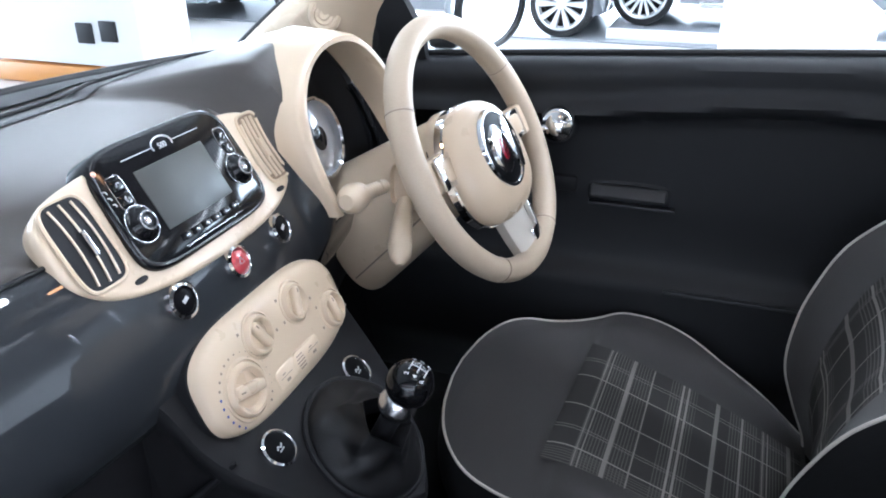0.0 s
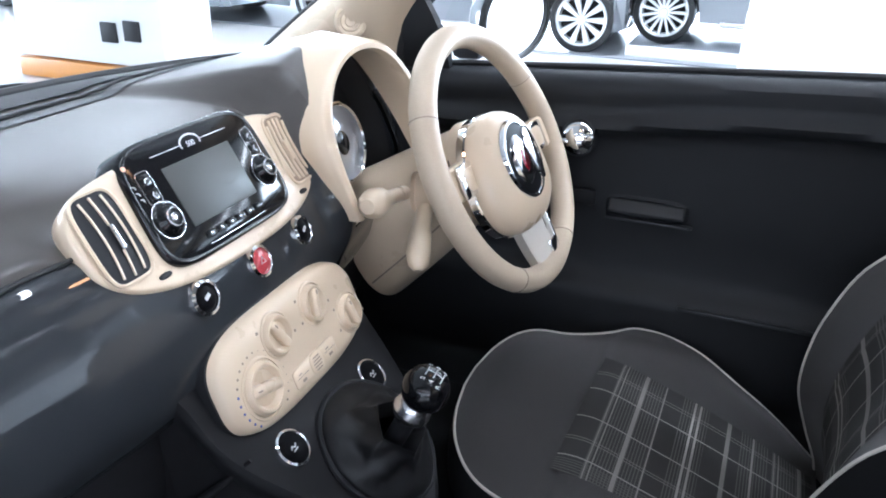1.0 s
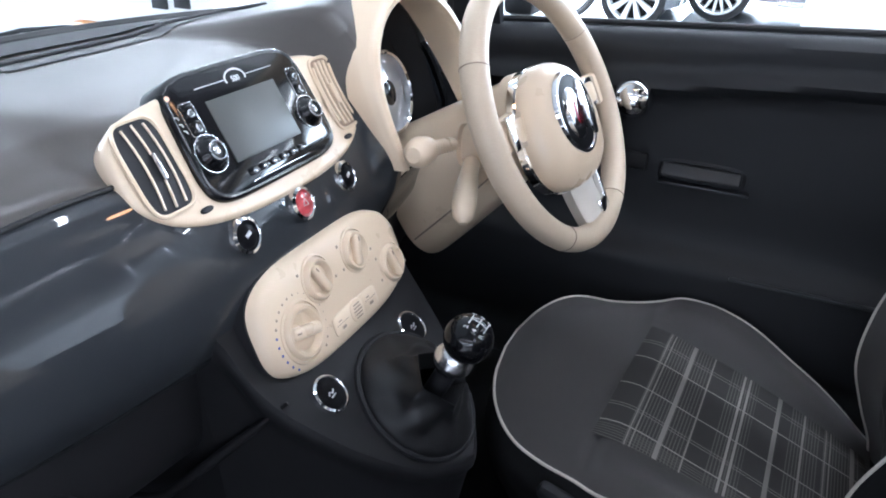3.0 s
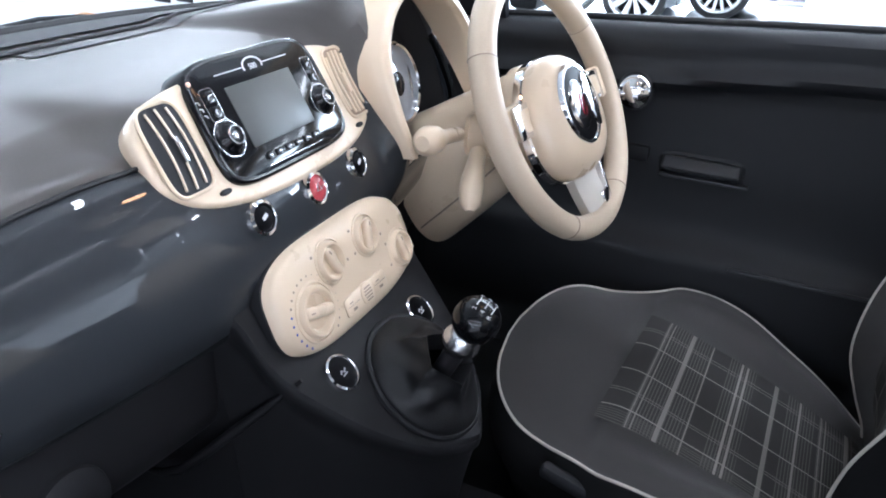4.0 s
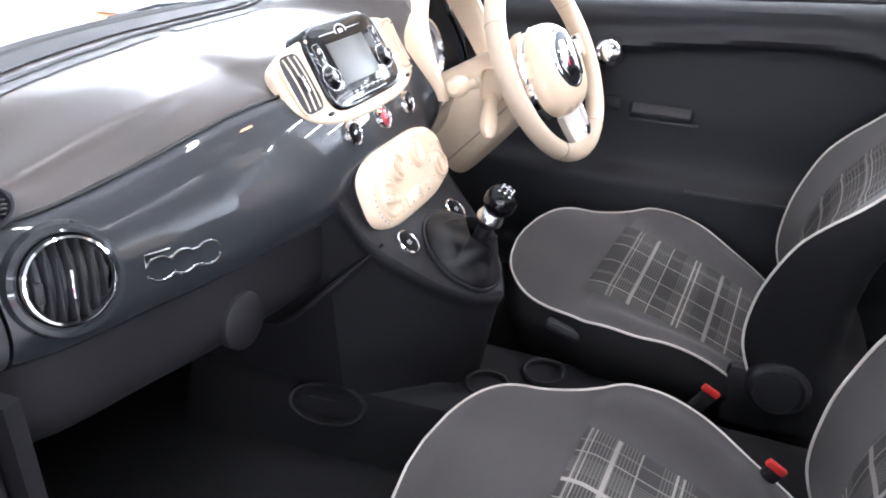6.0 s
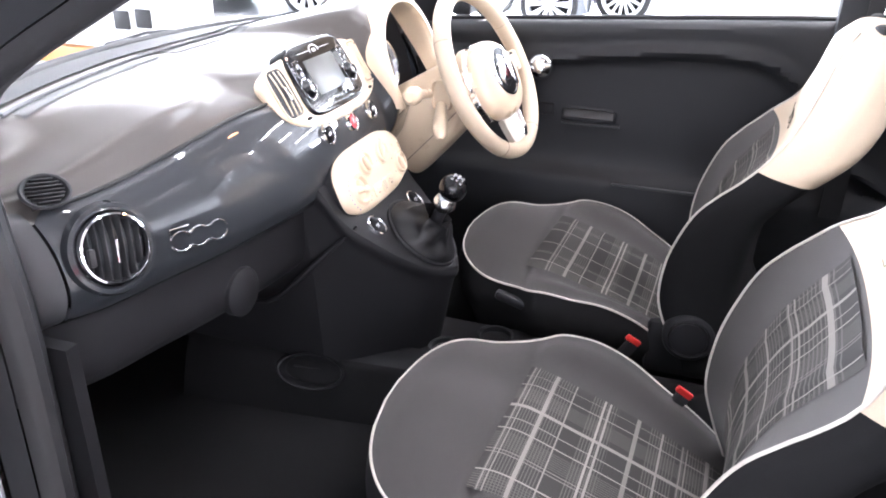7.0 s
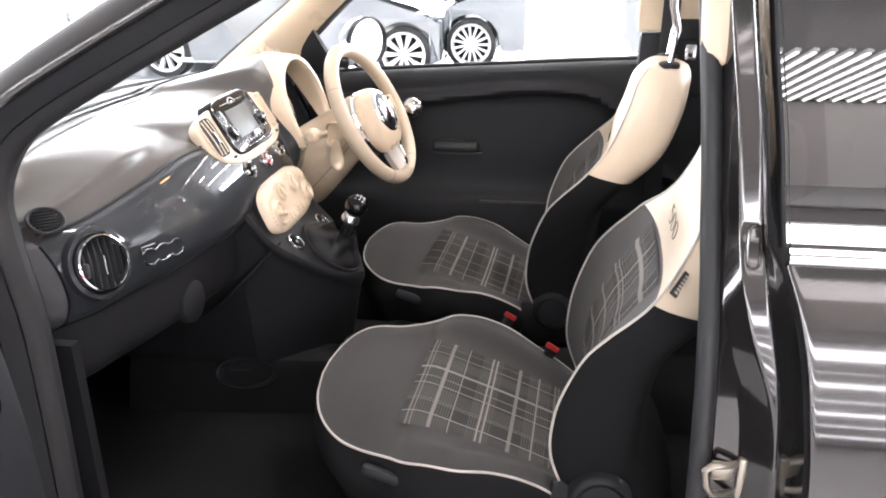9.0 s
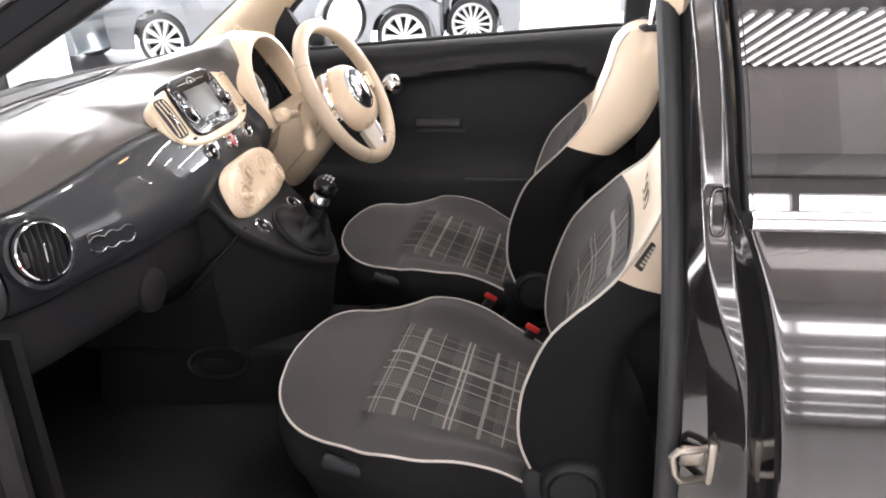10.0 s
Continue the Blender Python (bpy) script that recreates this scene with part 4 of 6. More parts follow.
gate = bmesh.new()
for y0 in (-0.009, 0.0, 0.009):
    sweep([on_ball(-0.007 + 0.014 * k / 6, y0) for k in range(7)], 0.0006, 5, bm=gate)
sweep([on_ball(0, -0.009 + 0.018 * k / 6) for k in range(7)], 0.0006, 5, bm=gate)
part("shift_pattern", gate, SILVERPRINT, lever, "white printed shift pattern")
for num, (a, b) in {"1": (-0.0115, -0.009), "2": (0.0115, -0.009), "3": (-0.0115, 0), "4": (0.0115, 0), "5": (-0.0115, 0.009), "R": (0.0115, 0.009)}.items():
    q = on_ball(a, b)
    letters(num, 0.0065, frame_at(q, (q - KN), (-1, 0, 0)), SILVERPRINT, lever, "shift_digit")

# ---- steering ----
WA, WB = 0.475, -0.12
WN = Vector((math.cos(WA) * math.cos(WB), math.cos(WA) * math.sin(WB), math.sin(WA)))
WC = Vector((0.150, 0.386, 0.872))
WM = frame_at(WC, WN)
column = thing("steering_column", "cream steering column shroud with two stalks", "steering column")


def shroud_fn(u, v):
    """A cone that widens and drops towards the dashboard."""
    a = 2 * math.pi * v
    c, sn = math.cos(a), math.sin(a)
    top, low = 0.064 - 0.010 * u, -0.064 - 0.092 * u ** 0.8
    x = (0.067 + 0.026 * u) * math.copysign(abs(c) ** 0.72, c)
    y = (top + low) / 2 + (top - low) / 2 * math.copysign(abs(sn) ** 0.85, sn)
    return WM @ Vector((x, y, -0.045 - 0.215 * u))


part("shroud", grid(shroud_fn, 26, 72, closed_v=True), CREAM, column, "cream shroud", angle=60)
part("shroud_parting", sweep([shroud_fn(0.12 + 0.85 * k / 20, 0.5 + 0.075 + 0.02 * k / 20) for k in range(21)], 0.0013, 6), CREAMMARK, column, "parting line of the shroud")
part("shroud_front", lathe([(0.030, -0.02), (0.062, -0.022), (0.068, -0.030), (0.069, -0.048)], WM, 48), CREAM, column)
part("shroud_seam", sweep([WM @ Vector((0.0685 * math.cos(2 * math.pi * k / 48), 0.0665 * math.sin(2 * math.pi * k / 48), -0.047)) for k in range(48)], 0.0014, 6, True), BLACK, column)
part("stalk", sweep([(0.045, 0.275, 0.838), (0.043, 0.235, 0.845), (0.042, 0.222, 0.847), (0.041, 0.205, 0.850), (0.040, 0.188, 0.852), (0.040, 0.176, 0.853), (0.040, 0.168, 0.854)], [0.010, 0.010, 0.011, 0.0175, 0.0200, 0.0175, 0.010], 20), CREAM, column, "cream stalk with a rounded knob")
part("ignition_surround", plate(super_outline(0.025, 0.034, 4, 40), [(-0.03, 0.0), (0.0, 0.0), (0.0018, 0.0012), (0.0014, 0.0028), (-0.007, 0.0045), (-0.0075, 0.008)], frame_at((0.060, 0.3135, 0.826), (-0.10, -0.99, 0.06))), CREAM, column, "recessed ignition surround")
part("ignition_lock", sweep([(0.066, 0.300, 0.806), (0.075, 0.270, 0.800), (0.086, 0.235, 0.793), (0.094, 0.210, 0.782), (0.099, 0.198, 0.770), (0.101, 0.193, 0.764)], [0.012, 0.013, 0.016, 0.017, 0.014, 0.006], 20), CREAM, column, "rounded cream lock barrel")

wheel = thing("steering_wheel", "cream leather steering wheel with chrome trim", "steering wheel")
RR, rt = 0.184, 0.0175
rim = bmesh.new()
NU, NV = 96, 16
rv = [[rim.verts.new(WM @ Vector(((RR + rt * math.cos(2 * math.pi * j / NV)) * math.cos(2 * math.pi * i / NU), (RR + rt * math.cos(2 * math.pi * j / NV)) * math.sin(2 * math.pi * i / NU), rt * 1.12 * math.sin(2 * math.pi * j / NV)))) for j in range(NV)] for i in range(NU)]
for i in range(NU):
    for j in range(NV):
        rim.faces.new((rv[i][j], rv[(i + 1) % NU][j], rv[(i + 1) % NU][(j + 1) % NV], rv[i][(j + 1) % NV]))
part("rim", rim, CREAMLEATHER, wheel, "cream leather rim")
for a in (150, 30, -60, -120):
    seam = [WM @ Vector(((RR + (rt + 0.0003) * math.cos(q)) * math.cos(radians(a)), (RR + (rt + 0.0003) * math.cos(q)) * math.sin(radians(a)), (rt + 0.0003) * 1.12 * math.sin(q))) for q in [2 * math.pi * k / 20 for k in range(20)]]
    part("rim_seam", sweep(seam, 0.0006, 5, True), CREAMMARK, wheel)


def pad_out(k):
    return super_outline(0.092 * k, 0.088 * k, 2.4, 56, 0.06)


HO = WM @ Matrix.Translation((-0.025, -0.020, 0.004))


hub = part("hub_pad", plate(pad_out(1.0), [(-0.020, 0.008), (0.000, 0.001), (0.012, 0.0), (0.022, 0.003), (0.031, 0.009), (0.038, 0.018), (0.043, 0.029), (0.046, 0.044), (0.047, 0.06)], HO), CREAM, wheel, "rounded cream hub pad")
part("hub_trim", plate(pad_out(1.018), [(-0.012, 0.0), (-0.001, 0.0), (0.001, 0.002)], HO), CHROME, wheel, "chrome line round the hub")
em = HO @ Matrix.Translation((-0.008, 0.012, 0.0445)) @ Matrix.Diagonal((1.42, 1.52, 1, 1))
emb = part("emblem", lathe([(0, 0.004), (0.028, 0.0035), (0.034, 0.002), (0.036, -0.003)], em, 40), BUTTONBLACK, wheel, "round chrome and dark emblem")
part("emblem_ring", lathe([(0.033, 0.001), (0.0345, 0.004), (0.037, 0.0035), (0.038, -0.003)], em, 44), CHROME, emb, "chrome ring")
part("emblem_badge", lathe([(0, 0.0085), (0.012, 0.0080), (0.0185, 0.0060), (0.0205, 0.003)], em @ Matrix.Translation((-0.006, 0, 0)), 36, sy=1.15), CHROME, emb, "domed chrome badge")
part("emblem_wing", plate(super_outline(0.0085, 0.027, 2.2, 24), [(0.002, 0), (0.006, 0.001), (0.007, 0.003)], em @ Matrix.Translation((0.021, 0, 0)) @ Matrix.Rotation(radians(8), 4, "Z")), CHROME, emb, "chrome wing")
part("emblem_red", lathe([(0, 0.0094), (0.0060, 0.0092), (0.0072, 0.0084)], em @ Matrix.Translation((-0.006, 0, 0)), 24, sy=1.5), material("dark_red_enamel", (0.16, 0.01, 0.02), 0.12, coat=1.0), emb)


def spoke(a, w0, w1, name, mat, z0=0.006, th=0.014, r0=0.065, r1=None):
    r1 = r1 or RR - 0.006
    mm = WM @ Matrix.Rotation(radians(a), 4, "Z")
    bm = bmesh.new()
    rows = []
    for k in range(9):
        t = k / 8
        r, w = r0 + (r1 - r0) * t, w0 + (w1 - w0) * t - 0.004 * math.sin(math.pi * t)
        z = z0 * (1 - t) + 0.004 * t - 0.006 * math.sin(math.pi * t)
        rows.append([bm.verts.new(mm @ Vector(q)) for q in ((r, -w, z - th), (r, -w, z), (r, -w * 0.85, z + 0.004), (r, w * 0.85, z + 0.004), (r, w, z), (r, w, z - th))])
    for a0, b0 in zip(rows, rows[1:]):
        for q in range(6):
            bm.faces.new((a0[q], a0[(q + 1) % 6], b0[(q + 1) % 6], b0[q]))
    return part(name, bm, mat, wheel)


for a in (180, 0):
    sp = spoke(a, 0.030, 0.026, "spoke", CREAM)
    part("spoke_trim", box(0.116, 0, 0.0085, 0.062, 0.046, 0.006, 0.003, WM @ Matrix.Rotation(radians(a), 4, "Z")), CHROME, sp, "chrome spoke trim")
    part("button_pad", plate(super_outline(0.020, 0.016, 4, 28), [(0.004, 0), (0.0122, 0.0005), (0.0130, 0.003)], WM @ Matrix.Rotation(radians(a), 4, "Z") @ Matrix.Translation((0.116, 0.0, 0))), CREAM, sp, "cream switch pad")
sp = spoke(-83, 0.050, 0.036, "lower_spoke", material("pale_satin_spoke", (0.58, 0.54, 0.48), 0.35))
part("spoke_edge", box(0.128, 0.0395, 0.006, 0.088, 0.006, 0.010, 0.002, WM @ Matrix.Rotation(radians(-83), 4, "Z") @ Matrix.Translation((0.128, 0.0395, 0)) @ Matrix.Rotation(radians(-8), 4, "Z") @ Matrix.Translation((-0.128, -0.0395, 0))), CHROME, sp, "chrome edge")
part("spoke_tip", box(0.160, 0.020, 0.0095, 0.020, 0.026, 0.006, 0.003, WM @ Matrix.Rotation(radians(-83), 4, "Z")), CHROME, sp, "chrome spoke tip")

# ---- instrument hood ----
HY = 0.322
hood = thing("instrument_hood", "cream arched hood round the instrument dial", "instrument hood")


def arch(t, hw, top, foot):
    """t from 0 to 1: from the foot near the centre over the top to the other foot."""
    a = math.pi * t
    c, s = -math.cos(a), math.sin(a)
    y = hw * math.copysign(abs(c) ** 0.92, c)
    z = foot + (top - foot) * s ** 0.70
    return y, z


def hood_fn(u, v):
    stops = [(0.004, 0.150, 1.020), (0.006, 0.1565, 1.0275), (0.0, 0.163, 1.031), (-0.020, 0.167, 1.0335), (-0.070, 0.169, 1.036), (-0.070, 0.150, 1.020), (-0.010, 0.146, 1.017), (0.004, 0.150, 1.022)]
    k = (len(stops) - 1) * u
    i = min(len(stops) - 2, int(k))
    f = k - i
    dx, hw, tp = (a + (b - a) * f for a, b in zip(stops[i], stops[i + 1]))
    y, z = arch(v, hw, tp, 0.822)
    x = 0.024 - 0.23 * (z - 0.80) - 0.018 * smooth(0.82, 1.02, z) + dx
    low = max(0, (0.97 - z) / 0.15) ** 1.5
    return (x - 0.7 * dx * min(1, low), HY + y * (1 - 0.19 * low), z)


part("arch", grid(hood_fn, 28, 80), CREAM, hood, "cream arch", angle=60)


def tunnel_fn(u, v):
    y, z = arch(v, 0.1475 - 0.03 * u, 1.0165 - 0.05 * u, 0.80)
    return (-0.232 * (z - 0.80) - 0.060 - 0.060 * u, HY + y, z)


part("hood_lining", grid(tunnel_fn, 6, 40), BLACK, hood, "black lining inside the hood")
clm = frame_at((-0.085, HY, 0.893), (0.96, 0, 0.28))
part("dial_housing", plate(super_outline(0.128, 0.100, 2.4, 48), [(-0.04, 0.0), (-0.03, 0.002), (-0.032, 0.02), (-0.03, 0.05)], clm), BLACK, hood, "dark cluster housing")
dlm = clm @ Matrix.Translation((0, -0.014, 0)) @ Matrix.Scale(0.78, 4)
dl = part("dial", lathe([(0, 0.010), (0.03, 0.0085), (0.055, 0.004), (0.072, 0.0)], dlm, 48), DIAL, hood, "round pale dial")
part("dial_ring", lathe([(0.070, 0.0), (0.071, 0.012), (0.074, 0.015), (0.078, 0.012), (0.080, 0.0)], dlm, 56), CHROME, dl, "chrome dial ring")
part("dial_centre", lathe([(0, 0.0115), (0.020, 0.0108), (0.023, 0.009)], dlm, 36), GLOSSBLACK, dl)

# ---- driver door ----
door = thing("driver_door", "closed driver door with dark plastic trim and chrome handle", "car door")
SILL = curve_fn([(-0.3, 0.915), (0.0, 0.938), (0.45, 0.966), (0.9, 0.990), (1.3, 1.0)])
GROOVE = curve_fn([(-0.2, 0.855), (0.27, 0.881), (0.42, 0.900), (0.56, 0.911), (0.69, 0.912), (0.76, 0.896), (0.81, 0.862), (0.85, 0.80), (0.90, 0.72), (1.1, 0.6)])


def door_fn(u, v):
    x = -0.16 + 1.30 * v
    s, g = SILL(x), GROOVE(x)
    prof = [(0.715, s - 0.006), (0.69, s), (0.655, s - 0.002), (0.640, s - 0.014), (0.638, (s + g) / 2 + 0.01), (0.643, g + 0.016), (0.641, g + 0.010), (0.629, g - 0.006), (0.627, g - 0.012), (0.636, g - 0.022), (0.654, g - 0.036), (0.660, min(0.72, g - 0.06)), (0.656, 0.60), (0.628, 0.565), (0.624, 0.55), (0.626, 0.40), (0.65, 0.33), (0.66, 0.25)]
    y, z = along(prof)(u)
    return (x, y, z)


part("door_trim", grid(door_fn, 70, 60), DOORTRIM, door, "dark grey moulded door trim")
part("pull_recess", plate(super_outline(0.070, 0.021, 4, 40), [(-0.004, -0.006), (-0.0012, -0.002), (0.0005, 0.003), (-0.004, 0.006), (-0.018, 0.009)], frame_at((0.345, 0.6585, 0.722), (0, -1, 0)), cap_bottom=False), DOORTRIM, door, "recessed door pull")
part("pull_bar", box(0, 0, 0, 0.132, 0.010, 0.026, 0.005, Matrix.Translation((0.345, 0.649, 0.727)) @ Matrix.Rotation(radians(-38), 4, "X"), seg=3), PULL, door, "grey pull bar")
part("pull_ledge", box(0.352, 0.652, 0.703, 0.150, 0.014, 0.006, 0.0026), PULL, door)
part("switch_panel", box(0.225, 0.652, 0.733, 0.06, 0.012, 0.03, 0.005), BLACK, door)
part("pocket_lip", box(0.54, 0.622, 0.560, 0.23, 0.010, 0.007, 0.003), PULL, door)
hm = frame_at((0.218, 0.628, 0.845), (0.15, -1, 0.1))
hd = part("door_handle", lathe([(0, 0.026), (0.010, 0.0255), (0.020, 0.022), (0.028, 0.015), (0.0335, 0.005), (0.035, -0.006), (0.032, -0.016), (0.026, -0.022)], hm, 40), CHROME, door, "round chrome door handle")
part("handle_lever", sweep([(0.212, 0.612, 0.845), (0.190, 0.604, 0.842), (0.172, 0.606, 0.840)], [0.007, 0.006, 0.004], 12), CHROME, hd)
part("window_seal", sweep([(x, 0.690, SILL(x) + 0.004) for x in [-0.16 + 0.06 * k for k in range(22)]], 0.006, 8), RUBBER, door)
glass = part("window", grid(lambda u, v: (-0.10 + 1.15 * v + 0.22 * u * (1 - v), 0.697 - 0.14 * u, SILL(-0.1 + 1.15 * v) - 0.01 + 0.42 * u), 6, 12), GLASS, door, "clear side window")
glass.visible_shadow = False
facing(glass, (0, -1, 0))
part("mirror_sail", grid(lambda u, v: (-0.155 + 0.12 * v + 0.055 * u * (1 - v) + 0.01 * u, 0.680 - 0.04 * u, SILL(-0.1) - 0.01 + 0.17 * u * (1 - 0.62 * v)), 6, 6, 0.012), DOORTRIM, door, "black mirror sail panel")
mir = thing("wing_mirror", "black-rimmed door mirror with an oval glass", "mirror", at=(0, 0, 0))
mm = frame_at((0.035, 0.85, 1.005), (0.93, -0.36, -0.02))
part("mirror_shell", lathe([(0.0, -0.085), (0.05, -0.075), (0.080, -0.045), (0.092, -0.01), (0.092, 0.002), (0.087, 0.004), (0.084, -0.004)], mm, 40, sx=1.18, sy=0.90), HAZYDARKCAR, mir, "painted mirror shell")
part("mirror_glass", lathe([(0, -0.002), (0.084, -0.003)], mm, 40, sx=1.18, sy=0.90), material("mirror", (0.9, 0.9, 0.92), 0.01, metal=1.0, vary=0.0), mir, "mirror glass")
part("mirror_rim", lathe([(0.0845, -0.003), (0.085, 0.004), (0.088, 0.006), (0.0925, 0.002), (0.093, -0.008)], mm, 40, sx=1.18, sy=0.90), BLACK, mir, "black mirror rim")
part("mirror_foot", box(-0.02, 0.76, 0.965, 0.06, 0.12, 0.045, 0.015), BLACK, mir)

# ---- body shell ----
body = thing("hatchback", "glossy metallic grey small hatchback with one door open", "car")
part("cabin_floor", box(0.7, 0, 0.255, 2.6, 1.30, 0.03), CARPET, body, "black carpet")
part("far_kick_panel", box(-0.36, 0.665, 0.56, 0.42, 0.02, 0.64), BLACK, body)
part("firewall", box(-0.56, 0, 0.565, 0.03, 1.30, 0.63), CARPET, body)
part("tunnel", grid(lambda u, v: (-0.35 + 1.6 * v, -0.125 + 0.25 * u, 0.26 + 0.125 * math.sin(math.pi * u) ** 0.35), 14, 10), CARPET, body, "carpeted tunnel")


def roof_z(x, y):
    k = (x - 0.22) / 1.85
    return 1.40 + 0.09 * math.sin(math.pi * min(1, 0.15 + 0.7 * k)) - 0.05 * (y / 0.56) ** 4


def roof_sheet(x0, x1, y0, y1, rise, thick, name, mat, label=""):
    return part(name, grid(lambda u, v: (x0 + (x1 - x0) * v, y0 + (y1 - y0) * u, roof_z(x0 + (x1 - x0) * v, y0 + (y1 - y0) * u) + rise), 10, 14, thick), mat, body, label)


# the roof is a frame round a fixed glass panel
GX0, GX1, GY = 0.46, 1.14, 0.42
for x0, x1, y0, y1 in ((0.22, GX0, -0.56, 0.56), (GX1, 2.07, -0.56, 0.56), (GX0, GX1, -0.56, -GY), (GX0, GX1, GY, 0.56)):
    roof_sheet(x0, x1, y0, y1, 0.0, 0.02, "roof_lining", HEADLINER, "grey roof lining")
    roof_sheet(x0, x1, y0 * 1.035, y1 * 1.035, 0.028, 0.008, "roof_skin", PAINT, "metallic grey roof")
roof_glass = roof_sheet(GX0 - 0.02, GX1 + 0.02, -GY - 0.02, GY + 0.02, 0.0245, 0.0, "glass_roof", ROOFGLASS, "tinted fixed glass roof")
roof_glass.visible_shadow = False
for y0 in (-1, 1):
    part("roof_rail", sweep([(x, y0 * (0.575 + 0.01 * math.sin(3 * (x - 0.22))), roof_z(x, 0.56) + 0.004) for x in [0.22 + 0.0925 * k for k in range(21)]], 0.022, 8), DOORTRIM, body)
far_quarter = part("far_quarter_window", grid(lambda u, v: (1.125 + (0.88 - 0.12 * u) * v, 0.668 - 0.095 * u, 1.035 + 0.375 * u), 6, 10), QUARTERGLASS, body, "tinted rear side window")
far_quarter.visible_shadow = False
part("tail_panel", grid(lambda u, v: (2.12 - 0.13 * v, -0.62 + 1.24 * u, 0.25 + 0.70 * v), 8, 8, 0.02), DOORTRIM, body)
rear_glass = part("rear_window", grid(lambda u, v: (1.99 - 0.10 * v, -0.60 + 1.20 * u, 0.95 + 0.47 * v), 8, 6), GLASS, body, "clear rear window")
rear_glass.visible_shadow = False
part("rear_bulkhead", box(1.55, 0, 0.60, 0.16, 1.28, 0.70, 0.04), SEATBLACK, body, "dark rear bench")
part("wall_trim", grid(lambda u, v: (1.10 + 1.0 * v, 0.655, 0.26 + 0.78 * u), 6, 6, 0.02), DOORTRIM, body)
part("wall_trim", grid(lambda u, v: (0.88 + 1.2 * v, -0.655, 0.26 + 0.68 * u), 6, 6, 0.02), DOORTRIM, body)

part("far_side_skin", grid(lambda u, v: (0.10 + 1.95 * v, 0.79 + 0.03 * math.sin(math.pi * u) - 0.06 * max(0, 2 * v - 1) ** 4, 0.26 + 0.58 * u), 12, 24, 0.006), PAINT, body, "metallic grey body side")
# unseen warm glow at the front of the roof, added for an orange reflection
dome = thing("orange_glint_source", "small unseen warm glow added on the roof lining for an orange reflection", "lamp", at=(0, 0, 0))
dm = Matrix.Translation((0.345, 0.135, 1.405)) @ Matrix.Rotation(radians(180), 4, "X")
part("housing", plate(super_outline(0.050, 0.070, 4, 40), [(-0.03, -0.002), (0.0, 0.0), (0.006, 0.003), (0.008, 0.008)], dm), DOORTRIM, dome, "dark grey housing")
part("lens", plate(super_outline(0.020, 0.034, 4, 32), [(0.006, 0.0), (0.011, 0.001), (0.013, 0.005)], dm), emitter("lit_warm_lens", (1.0, 0.50, 0.22), 22.0), dome, "glowing warm lens")
# windscreen
ws = part("windscreen", grid(lambda u, v: (WS(-0.6 + 1.2 * v) - 0.01 + (0.24 - WS(-0.6 + 1.2 * v)) * u, -0.63 + 1.26 * v + 0.10 * u * (0.5 - v), 0.935 + 0.475 * u ** 0.92), 8, 16), GLASS, body, "clear windscreen")
ws.visible_shadow = False
facing(ws, (1, 0, -0.5))
part("windscreen_seal", sweep([(WS(y) - 0.012, y, 0.945) for y in [-0.63 + 0.07 * k for k in range(19)]], 0.010, 8), RUBBER, body, "black windscreen seal")


def pad_top(r, y, up=0.003):
    """A point on the pad's top at the share r of the way to the windscreen."""
    x, v, a, b = r * WS(y), (y - DY0) / (DY1 - DY0), 0.35, 0.97
    for _ in range(22):
        m = (a + b) / 2
        a, b = (m, b) if pad_fn(m, v)[0] > x else (a, m)
    return (x, y, pad_fn(a, v)[2] + up)


for y0, y1 in ((-0.50, -0.106), (-0.068, 0.352)):
    part("defrost_slot", grid(lambda u, v: pad_top(0.68 + 0.058 * u, y0 + (y1 - y0) * v, 0.0016), 3, 30), PULL, dash, "dark defroster slot")
part("defrost_lip", sweep([pad_top(0.748, -0.52 + 0.03 * k, 0.003) for k in range(31)], 0.003, 8), PULL, dash, "grey defroster lip")
part("screen_base_band", grid(lambda u, v: pad_top(0.815 + 0.14 * u, -0.58 + 1.16 * v, 0.003), 4, 50), BLACK, dash, "dark band along the windscreen base")
wip = part("wiper", sweep([(-0.500, -0.30, 0.930), (-0.528, -0.02, 0.931), (-0.540, 0.06, 0.932), (-0.520, 0.155, 0.932), (-0.485, 0.305, 0.931)], 0.0075, 8), RUBBER, body, "black wiper blade")
part("wiper_mount", box(-0.540, 0.030, 0.938, 0.034, 0.070, 0.022, 0.006), BLACK, wip, "dark wiper mount")
part("wiper_arm", sweep([(-0.552, 0.055, 0.946), (-0.552, 0.12, 0.949), (-0.538, 0.18, 0.946), (-0.530, 0.22, 0.940)], 0.0035, 8), BLACK, wip)
bon = part("bonnet", grid(lambda u, v: (-0.56 - 0.75 * u, -0.70 + 1.40 * v, 0.90 - 0.28 * u - 0.08 * (2 * v - 1) ** 4), 14, 16), PAINT, body, "grey bonnet")
part("front_apron", grid(lambda u, v: (-1.31 - 0.05 * u, -0.70 + 1.40 * v, 0.60 - 0.36 * u), 4, 6), PAINT, body)

# A-pillars: cream inside on the far side, painted outside on the near side

PL = [(-0.44, 0.655, 0.90), (-0.40, 0.640, 0.935), (-0.33, 0.635, 0.99), (-0.25, 0.63, 1.05), (-0.10, 0.61, 1.16), (0.10, 0.585, 1.31), (0.25, 0.56, 1.41)]
PR = [(-0.15, 0.665, 0.89), (-0.146, 0.665, 0.93), (-0.138, 0.66, 0.985), (-0.11, 0.655, 1.035), (0.0, 0.64, 1.14), (0.17, 0.61, 1.28), (0.34, 0.58, 1.40)]


